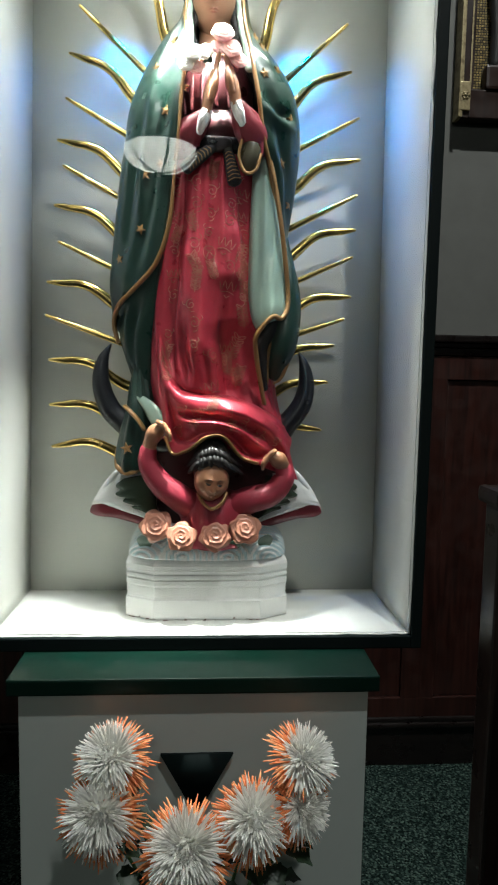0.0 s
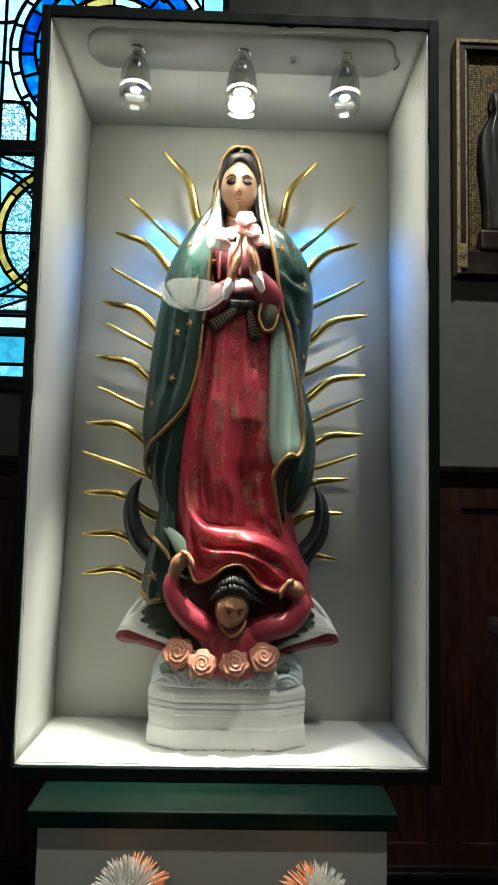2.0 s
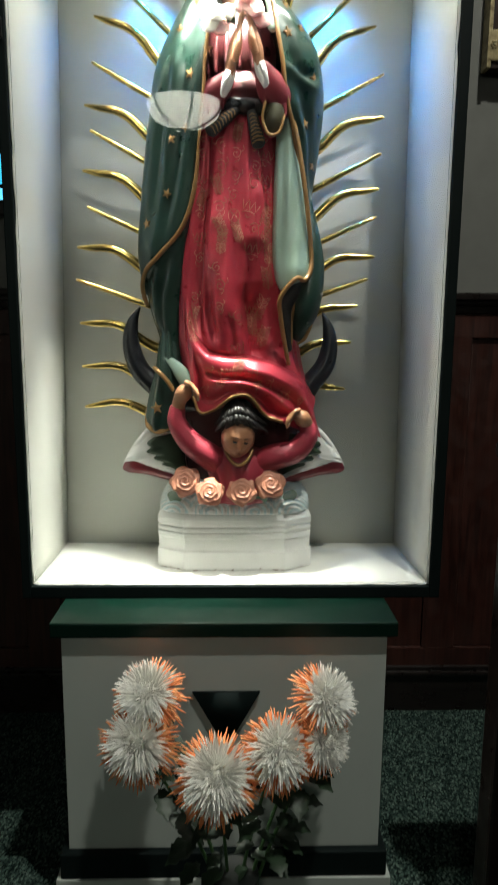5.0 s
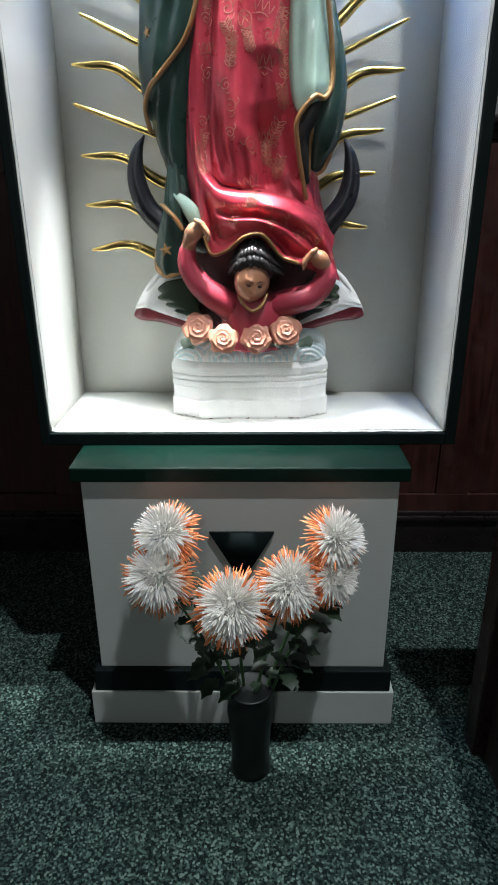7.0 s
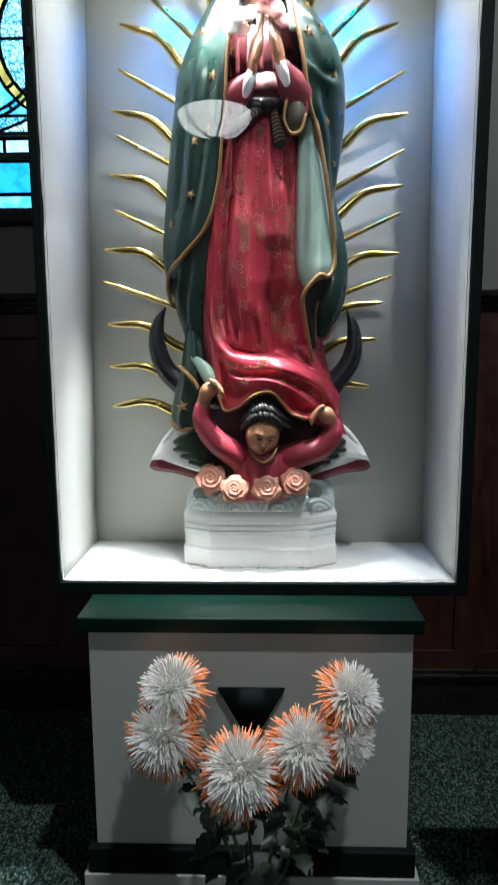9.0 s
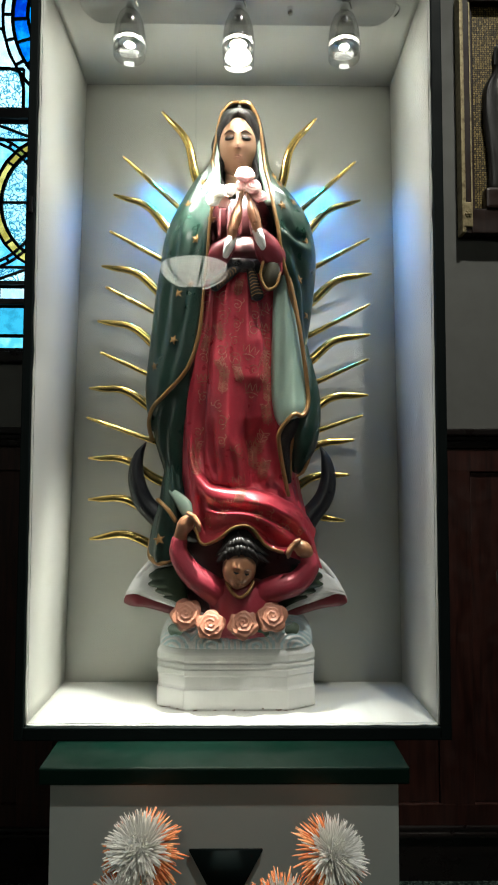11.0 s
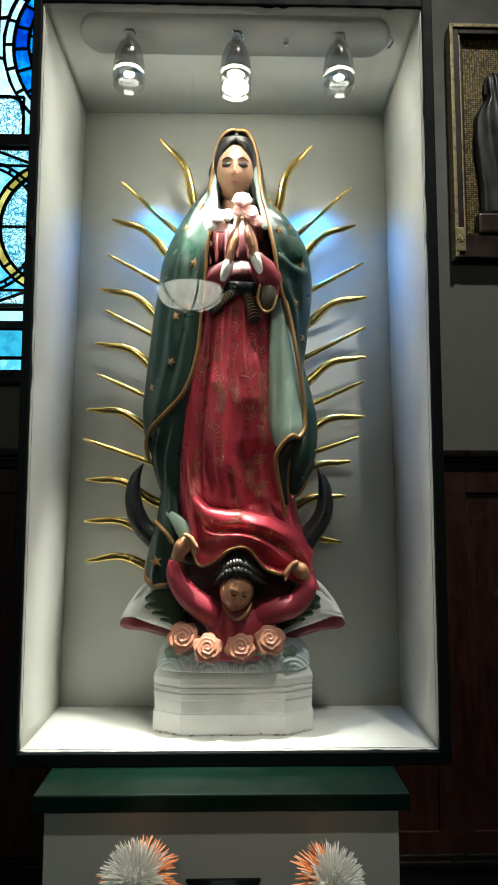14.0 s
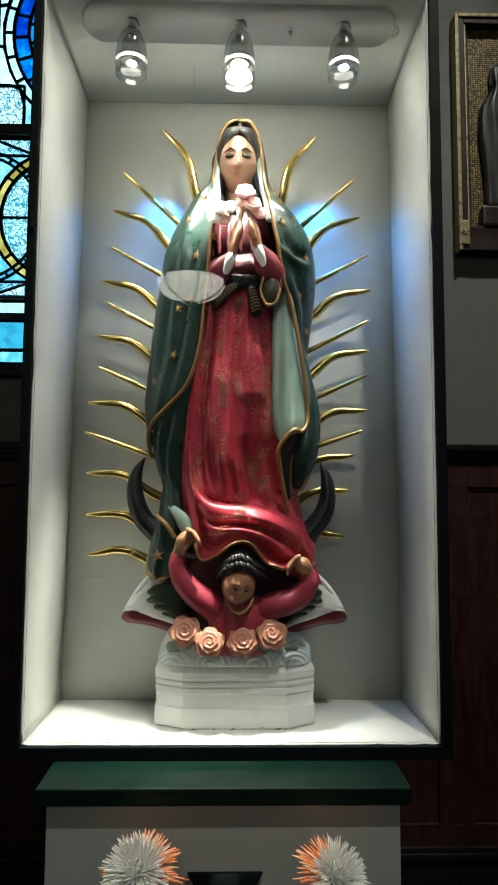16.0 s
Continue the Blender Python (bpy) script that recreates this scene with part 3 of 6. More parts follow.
def gown(bm):
    rows = spline([
        (2.02, -0.06, 0.09, 0.105, 0.27), (1.93, -0.075, 0.1, 0.098, 0.27), (1.86, -0.12, 0.122, 0.086, 0.28), (1.66, -0.14, 0.14, 0.078, 0.285),
        (1.51, -0.146, 0.152, 0.076, 0.285), (1.40, -0.15, 0.162, 0.076, 0.28), (1.32, -0.142, 0.175, 0.074, 0.28), (1.26, -0.13, 0.188, 0.075, 0.27), (1.20, -0.1, 0.19, 0.095, 0.25)], 20)
    n = 220
    pts = [ellipse_at(row, 2 * math.pi * k / n) for row in rows for k in range(n)]
    fold = 1.65 * crease(np.array([(p.x, p.z) for p in pts]), GOWN_FOLDS)
    loops = []
    for i in range(len(rows)):
        ring = []
        for k in range(n):
            q = 2 * math.pi * k / n
            out = Vector((math.cos(q), math.sin(q), 0))
            front = max(0, -math.sin(q)) ** 0.7
            z = rows[i][0]
            small = 0.0011 * math.cos(31 * q + 9 * z) + 0.0009 * math.cos(47 * q - 14 * z)
            ring.append(pts[i * n + k] + out * (fold[i * n + k] + small) * front)
        loops.append(ring)
    rings(bm, loops, True, ST_RED, True)
    return [p for ring in loops for p in ring if p.y < 0.2]


def hem_sheet(bm):
    """The gathered lower skirt: it rolls forward over the feet and is lifted by the winged child."""
    roll = [(-0.114, 0.102, 1.46), (-0.106, 0.082, 1.372), (-0.072, 0.062, 1.318), (-0.03, 0.05, 1.304), (0.015, 0.046, 1.301), (0.06, 0.048, 1.293), (0.1, 0.056, 1.282), (0.16, 0.08, 1.246), (0.203, 0.12, 1.19)]
    edge = [(-0.122, 0.11, 1.44), (-0.108, 0.095, 1.3), (-0.086, 0.085, 1.195), (-0.045, 0.062, 1.198), (0.0, 0.038, 1.232), (0.04, 0.038, 1.233), (0.08, 0.056, 1.185), (0.126, 0.066, 1.164), (0.226, 0.125, 1.122)]
    across = 16
    roll, edge = spline(roll, across), spline(edge, across)
    rows = []
    for a, b in zip(roll, edge):
        top = a + np.array((0.012, 0.06, 0.03))
        lip = a + np.array((0.006, 0.014, 0.022))
        mid = (a + b) / 2 + np.array((0, 0.008, 0.0))
        rows.append(spline([top, lip, a, mid, b], 9))
    flat = np.array([p for row in rows for p in row])
    fold = 2.1 * crease(flat[:, [0, 2]], HEM_FOLDS)
    wide = len(rows[0])
    front, loops = [], []
    for i, row in enumerate(rows):
        line = []
        for k, p in enumerate(row):
            f = min(1, k / 12)
            line.append(Vector(p) + Vector((0, -0.95, 0.3)) * float(fold[i * wide + k]) * f)
        front += line
        loops.append(line + [p + Vector((0, 0.013, 0.002)) for p in line[::-1]])
    rings(bm, loops, True, ST_RED, True)
    tube(bm, [loop[wide - 1] + Vector((0, -0.001, 0.001)) for loop in loops[26:116:6]], 0.0058, 8, 3, ST_GOLD, 0.7)
    return front


def motif(kind):
    """Line drawings of the raised ornament, in units of its own size."""
    if kind == 0:    # scroll
        return [[(0.08 + 0.075 * t) * np.array((math.cos(t), math.sin(t))) for t in np.linspace(0, 8.5, 20)], [(0.5, -0.5), (0.3, -0.9), (-0.1, -1.0)], [(0.6, 0.2), (0.95, 0.5), (0.8, 0.9)]]
    if kind == 1:    # five-petalled blossom
        lines = []
        for k in range(5):
            a = 2 * math.pi * k / 5 + 0.3
            tip, l, r = [np.array((d * math.cos(a + s), d * math.sin(a + s))) for d, s in ((1, 0), (0.6, 0.4), (0.6, -0.4))]
            lines.append([l * 0.3, l, tip, r, r * 0.3])
        return lines
    if kind == 2:    # leafy spray
        lines = [[(0, -1.3), (0.08, -0.4), (-0.05, 0.5), (0, 1.3)]]
        for k in range(5):
            z = -1.0 + 0.5 * k
            for s in (-1, 1):
                lines.append([(0.02, z), (s * 0.4, z + 0.1), (s * 0.62, z + 0.5), (s * 0.22, z + 0.34), (0.02, z + 0.12)])
        return lines
    if kind == 3:    # ring with a cross of leaves
        return [[(0.8 * math.cos(t), 0.95 * math.sin(t)) for t in np.linspace(0, 6.28, 18)], [(-0.5, -0.55), (-0.1, 0.1), (0.5, 0.6)], [(-0.5, 0.5), (0.1, 0.1), (0.45, -0.6)]]
    return [[(-1, 0.5), (-0.7, -0.4), (-0.35, 0.6), (0, -0.3), (0.35, 0.65), (0.7, -0.4), (1, 0.5)], [(-0.8, -0.7), (0, -0.5), (0.8, -0.75)], [(-0.3, -0.95), (0, -1.2), (0.3, -0.95)]]


def embroider(bm, surface):
    """Raised gilt ornament on the gown, laid on its folds."""
    pts = np.array([tuple(p) for p in surface])
    flat = pts[:, [0, 2]]
    rnd = random.Random(12)

    def on(x, z):
        d = ((flat - (x, z)) ** 2).sum(axis=1)
        near = np.argpartition(d, 12)[:12]
        near = near[pts[near, 1] < pts[near, 1].min() + 0.012]
        w = 1 / (d[near] + 4e-6)
        return Vector((x, float((pts[near, 1] * w).sum() / w.sum()) - 0.0006, z))

    spots = []
    for j in range(11):
        z = 1.838 - 0.046 * j
        for i, x in enumerate((-0.072, -0.034, 0.006, 0.046, 0.08)):
            lean = -0.05 * (1.84 - z) if i == 0 else 0.0
            if rnd.random() < (0.93 if z > 1.52 else 0.5):
                spots.append((x + lean + rnd.uniform(-0.007, 0.007), z + (0.02 if i % 2 else 0) + rnd.uniform(-0.007, 0.007), rnd.choice((0, 0, 0, 2, 2, 4)), rnd.uniform(0.015, 0.022)))
    spots += [(0.001, 1.652, 3, 0.017), (0.008, 1.345, 4, 0.022), (0.012, 1.302, 2, 0.019), (0.062, 1.44, 2, 0.024), (0.066, 1.38, 1, 0.015)]
    spots += [(-0.06, 1.29, 0, 0.015), (-0.02, 1.29, 4, 0.015), (0.045, 1.288, 4, 0.016), (0.085, 1.262, 0, 0.015), (0.125, 1.235, 1, 0.017), (0.165, 1.222, 0, 0.013), (-0.068, 1.243, 0, 0.015), (0.06, 1.262, 1, 0.013), (0.19, 1.18, 4, 0.014), (-0.03, 1.262, 1, 0.012)]
    for x, z, kind, size in spots:
        turn = rnd.uniform(-0.5, 0.5)
        flip = rnd.choice((-1, 1))
        c, s = math.cos(turn), math.sin(turn)
        for line in motif(kind):
            path = [on(x + size * flip * (c * u - s * v), z + size * (s * u + c * v)) for u, v in [tuple(p) for p in spline(line, 3)]]
            loops = []
            for k, p in enumerate(path):
                d = (path[min(k + 1, len(path) - 1)] - path[max(k - 1, 0)])
                d = d.normalized() if d.length > 1e-6 else Vector((1, 0, 0))
                side = d.cross(Vector((0, 1, 0)))
                side = side.normalized() if side.length > 1e-4 else Vector((1, 0, 0))
                r = 0.00105
                loops.append([p - side * r, p + Vector((0, -r * 1.1, 0)), p + side * r, p + Vector((0, r, 0))])
            rings(bm, loops, True, ST_THREAD, True)


VEIL = [(2.352, -0.006, 0.024, 0.13, 0.2, 0.0075, 0.0095), (2.344, -0.028, 0.046, 0.106, 0.225, -0.014, 0.03), (2.324, -0.046, 0.063, 0.094, 0.24, -0.035, 0.051), (2.29, -0.056, 0.073, 0.09, 0.245, -0.046, 0.062),
        (2.23, -0.066, 0.084, 0.088, 0.25, -0.056, 0.071), (2.185, -0.08, 0.093, 0.086, 0.25, -0.06, 0.074)]
CLOAK = [(2.149, -0.112, 0.118, 0.08, 0.258, -0.058, 0.078), (2.066, -0.157, 0.18, 0.055, 0.26, -0.056, 0.092), (1.984, -0.188, 0.208, 0.042, 0.262, -0.064, 0.106),
         (1.902, -0.2, 0.214, 0.045, 0.262, -0.07, 0.12), (1.822, -0.213, 0.206, 0.058, 0.262, -0.082, 0.142), (1.663, -0.23, 0.186, 0.072, 0.262, -0.108, 0.16),
         (1.585, -0.238, 0.19, 0.08, 0.262, -0.125, 0.172), (1.508, -0.231, 0.197, 0.09, 0.262, -0.133, 0.178), (1.43, -0.215, 0.194, 0.098, 0.262, -0.138, 0.172),
         (1.355, -0.19, 0.165, 0.105, 0.262, -0.132, 0.14), (1.26, -0.175, 0.15, 0.115, 0.258, -0.12, 0.12)]
# the edge where the upper layer of the mantle ends on its lower one
LAYER_EDGE = [(-0.078, 1.84), (-0.09, 1.72), (-0.12, 1.63), (-0.176, 1.57), (-0.212, 1.535), (-0.231, 1.496), (-0.226, 1.45)]
CLOAK_FOLDS = [
    ([(-0.15, 1.55), (-0.168, 1.45), (-0.165, 1.36), (-0.15, 1.29)], 0.012, 0.015),
    ([(-0.19, 1.53), (-0.2, 1.46), (-0.185, 1.37)], 0.009, 0.013),
    ([(-0.17, 1.54), (-0.186, 1.46), (-0.176, 1.36)], -0.008, 0.009),
    ([(-0.13, 1.56), (-0.143, 1.45), (-0.14, 1.33)], -0.011, 0.01),
    ([(-0.09, 2.06), (-0.12, 1.9), (-0.135, 1.75), (-0.165, 1.63)], -0.007, 0.014),
    ([(-0.07, 2.0), (-0.085, 1.9), (-0.095, 1.78)], 0.006, 0.011),
    ([(-0.14, 2.02), (-0.165, 1.88), (-0.185, 1.72), (-0.205, 1.6)], -0.006, 0.016),
    ([(-0.115, 2.06), (-0.145, 1.9), (-0.165, 1.74)], 0.006, 0.013),
    # pulled folds at the bent elbow
    ([(0.125, 2.03), (0.142, 1.985), (0.165, 1.965), (0.19, 1.972)], -0.014, 0.013),
    ([(0.115, 1.985), (0.145, 1.955), (0.185, 1.935)], 0.009, 0.013),
    ([(0.13, 1.92), (0.155, 1.85), (0.168, 1.75), (0.18, 1.62)], 0.007, 0.012),
    ([(0.15, 1.93), (0.176, 1.84), (0.185, 1.7)], -0.007, 0.011),
    ([(0.165, 2.06), (0.19, 1.99), (0.198, 1.9)], 0.006, 0.016),
    ([(0.185, 1.6), (0.188, 1.5), (0.175, 1.4)], 0.008, 0.013),
    ([(0.07, 2.14), (0.1, 2.1), (0.14, 2.07)], 0.005, 0.012),
]


def cloak_edge(row, x):
    """The angle at which the section's front passes x."""
    cx, rx = (row[1] + row[2]) / 2, (row[2] - row[1]) / 2
    return -math.acos(max(-0.999, min(0.999, (x - cx) / rx)))


def mantle(bm):
    rows = spline(VEIL + CLOAK, 14)
    n = 170
    pts, outs = [], []
    for row in rows:
        a, b = cloak_edge(row, row[6]), 2 * math.pi + cloak_edge(row, row[5])
        for k in range(n + 1):
            q = a + (b - a) * k / n
            pts.append(ellipse_at(row, q))
            outs.append(Vector((math.cos(q), math.sin(q), 0)))
    xz = np.array([(p.x, p.z) for p in pts])
    fold = crease(xz, CLOAK_FOLDS)
    line = np.array(spline(LAYER_EDGE, 6))
    # height of the layer's edge at each x; below it the cloth lies deeper
    edge_z = np.interp(-xz[:, 0], -line[:, 0], line[:, 1], left=9.0, right=0.0)
    deeper = np.clip((edge_z - xz[:, 1]) / 0.006 + 0.5, 0, 1) * (xz[:, 0] < -0.085) * (xz[:, 1] < 1.8)
    outer, inner = [], []
    for i, row in enumerate(rows):
        o, inn = [], []
        for k in range(n + 1):
            j = i * (n + 1) + k
            front = 1.0 if outs[j].y < 0.2 else 0.0
            soft = 0.0012 * math.cos(17 * outs[j].x + 9 * row[0]) + 0.001 * math.cos(29 * outs[j].x - 13 * row[0])
            p = pts[j] + outs[j] * (front * float(fold[j] - 0.011 * deeper[j]) + soft)
            o.append(p)
            inn.append(p - outs[j] * 0.009)
        outer.append(o)
        inner.append(inn)
    rings(bm, [o + i[::-1] for o, i in zip(outer, inner)], True, ST_GREEN, True)
    step = slice(None, None, 8)
    right, left = [o[0] for o in outer], [o[-1] for o in outer]
    tube(bm, left[:int(14 * 10.2)][step], 0.0042, 8, 3, ST_GOLD)
    tube(bm, right[:int(14 * 12.6)][step], 0.0052, 8, 3, ST_GOLD)
    # the pale lining of the veil beside the hair
    for side, lean in ((left, 1), (right, -1)):
        strip = [p + Vector((lean * 0.0085, 0.004, 0)) for p in side[14 * 2:14 * 7 + 6:8]]
        tube(bm, strip, [0.002] + [0.0085] * (len(strip) - 2) + [0.012], 8, 3, ST_PALE, 0.6, (0, 1, 0))
    return rows


def cloak_point(rows, x, z, lift=0.0005):
    """The front of the mantle at x and height z, and the way out of it."""
    row = min(rows, key=lambda r: abs(r[0] - z))
    q = cloak_edge(row, x)
    cx, cy = (row[1] + row[2]) / 2, (row[3] + row[4]) / 2
    p = ellipse_at(row, q)
    n = Vector(((p.x - cx) / ((row[2] - row[1]) / 2) ** 2, (p.y - cy) / ((row[4] - row[3]) / 2) ** 2, 0)).normalized()
    lift += float(crease(np.array([(x, z)]), CLOAK_FOLDS)[0])
    return p + n * lift, n


def star(bm, centre, out, size, mat=ST_GOLD):
    side = out.cross(Vector((0, 0, 1))).normalized()
    up = side.cross(out)
    pts = []
    turn = (centre.x * 57) % 1.2
    for k in range(10):
        r = size if k % 2 == 0 else size * 0.4
        q = math.pi / 2 + math.pi * k / 5 + turn
        pts.append(centre + side * r * math.cos(q) + up * r * math.sin(q))
    top = bm.verts.new(centre + out * 0.0022)
    ring = [bm.verts.new(p + out * 0.001) for p in pts]
    low = [bm.verts.new(p - out * 0.006) for p in pts]
    for k in range(10):
        for f in (bm.faces.new((top, ring[k], ring[(k + 1) % 10])), bm.faces.new((ring[k], low[k], low[(k + 1) % 10], ring[(k + 1) % 10]))):
            f.material_index = mat


def petal(bm, base, out, size, curl, mat, up=Vector((0, 0, 1)), cup=0.5):
    """A rounded cupped petal that stands at base and leans along out."""
    side = out.cross(up).normalized()
    grid = []
    for i in range(5):
        v = i / 4
        row = []
        for j in range(5):
            u = (j / 4 - 0.5) * 2
            w = size * 0.62 * math.sqrt(max(0.02, 1 - (v - 0.45) ** 2 / 0.36)) * u
            rise = size * (v - cup * 0.25 * u * u)
            lean = size * (curl * v * v - cup * 0.35 * u * u)
            row.append(base + side * w + up * rise + out * lean)
        grid.append(row)
    rings(bm, grid, False, mat)


def rose(bm, centre, size, face, mat):
    """A full rose: petals wound in a spiral of overlapping steps, with a wavy rim."""
    face = face.normalized()
    a = face.cross(Vector((0.3, 0.2, 1))).normalized()
    b = face.cross(a)
    n, rows = 48, []
    for i in range(23):
        rho = i / 22
        row = []
        for k in range(n):
            q = 2 * math.pi * k / n
            wind = (rho * 3.6 - k / n + centre.x * 9) % 1.0
            lobe = 1 + 0.08 * rho * math.cos(5 * q + 9 * rho + centre.x * 40) + 0.03 * math.cos(9 * q + centre.x * 70)
            r = size * rho * lobe
            h = size * (0.55 * math.sqrt(max(0, 1 - rho * rho * 0.92)) + 0.13 * wind ** 1.4 * (0.4 + 0.6 * min(1, rho * 3)) - 0.12)
            row.append(centre + a * r * math.cos(q) + b * r * math.sin(q) + face * h)
        rows.append(row)
    rows.append([centre + (p - centre) * 0.7 - face * size * 0.4 for p in rows[-1]])
    rings(bm, rows, True, mat, True)


def features(bm, c, s, turn, lids, brows, lips):
    """Nose, sockets, lids, brows and mouth on a face centred at c; s is half its height."""
    def at(x, y, z):
        p = Vector((x * s, y * s, z * s))
        p.rotate(turn)
        return c + p
    for e in (-1, 1):
        ball(bm, at(e * 0.25, -0.58, 0.085), (0.155 * s, 0.07 * s, 0.1 * s), lids, 16, 10, (0, 0, e * 18))
        tube(bm, [at(e * 0.12, -0.645, 0.05), at(e * 0.25, -0.655, 0.022), at(e * 0.385, -0.575, 0.055)], [0.016 * s, 0.052 * s, 0.018 * s], 8, 4, ST_HAIR_AND_SHADE)
        tube(bm, [at(e * 0.1, -0.675, 0.2), at(e * 0.23, -0.66, 0.275), at(e * 0.42, -0.53, 0.215)], [0.016 * s, 0.034 * s, 0.012 * s], 8, 4, brows)
        ball(bm, at(e * 0.045, -0.745, -0.3), (0.05 * s, 0.05 * s, 0.04 * s), lips, 10, 8)
    tube(bm, [at(-0.135, -0.635, -0.525), at(-0.05, -0.685, -0.5), at(0, -0.68, -0.51), at(0.05, -0.685, -0.5), at(0.135, -0.635, -0.525)], [0.006 * s, 0.032 * s, 0.028 * s, 0.032 * s, 0.006 * s], 8, 4, lips)
    tube(bm, [at(-0.11, -0.63, -0.56), at(0, -0.675, -0.58), at(0.11, -0.63, -0.56)], [0.008 * s, 0.042 * s, 0.008 * s], 8, 4, lips)


def face_form(vs, c, s, taper=0.42):
    """Shapes a ball into a face that looks along -y; s is half its height."""
    for v in vs:
        d = (v.co - c) / s
        if d.z < 0:
            d.x *= 1 - taper * d.z ** 2
        if d.y < 0:
            nose = math.exp(-(d.x / 0.085) ** 2) * max(0, 1 - abs(d.z + 0.24) / 0.14) + 0.5 * math.exp(-(d.x / 0.075) ** 2) * (1 if -0.3 < d.z < 0.12 else math.exp(-((d.z - 0.12) / 0.1) ** 2) * (d.z > 0))
            sockets = math.exp(-((abs(d.x) - 0.25) / 0.14) ** 2 - ((d.z - 0.11) / 0.11) ** 2)
            brow = math.exp(-((abs(d.x) - 0.22) / 0.2) ** 2 - ((d.z - 0.27) / 0.08) ** 2)
            mouth = math.exp(-(d.x / 0.17) ** 2 - ((d.z + 0.54) / 0.1) ** 2)
            chin = math.exp(-(d.x / 0.17) ** 2 - ((d.z + 0.8) / 0.13) ** 2)
            cheek = math.exp(-((abs(d.x) - 0.32) / 0.16) ** 2 - ((d.z + 0.2) / 0.2) ** 2)
            d.y += -0.13 * nose + 0.1 * sockets - 0.03 * brow - 0.06 * mouth - 0.06 * chin - 0.035 * cheek
        v.co = c + d * s


def head(bm):
    c = Vector((0.005, 0.148, 2.231))
    s = 0.086
    vs = ball(bm, c, (0.62 * s, 0.68 * s, s), ST_FLESH, 72, 56)
    face_form(vs, c, s)
    features(bm, c, s, Euler((0, 0, 0)), ST_SHADE, ST_SHADE, ST_ROSE)
    tube(bm, [(0.004, 0.175, 2.18), (0.0, 0.158, 2.13), (0.002, 0.15, 2.06)], [0.032, 0.033, 0.055], 20, 4, ST_FLESH)
    # parted wavy hair that fills the veil's arch
    for e in (-1, 1):
        for dy, dr, out in ((0.0, 0.0, 0.0), (0.01, 0.002, 0.006), (-0.004, -0.004, -0.006)):
            wave = 0.004 if dy == 0 else -0.003
            tube(bm, [(0.007 + e * (x + out * (k > 0) + (wave * (-1) ** k if k > 1 else 0)), y + dy, z + 0.7 * out) for k, (x, y, z) in enumerate(((0.003, 0.116, 2.319), (0.026, 0.114, 2.307), (0.045, 0.126, 2.272), (0.053, 0.134, 2.235), (0.052, 0.138, 2.2), (0.055, 0.136, 2.16), (0.051, 0.132, 2.12), (0.053, 0.126, 2.075)))],
                 [0.0105 + dr, 0.0105 + dr, 0.0095 + dr, 0.0095 + dr, 0.009, 0.0095, 0.009, 0.005], 12, 5, ST_HAIR_AND_SHADE)
    ball(bm, (0.007, 0.172, 2.278), (0.054, 0.062, 0.056), ST_HAIR_AND_SHADE, 24, 16)


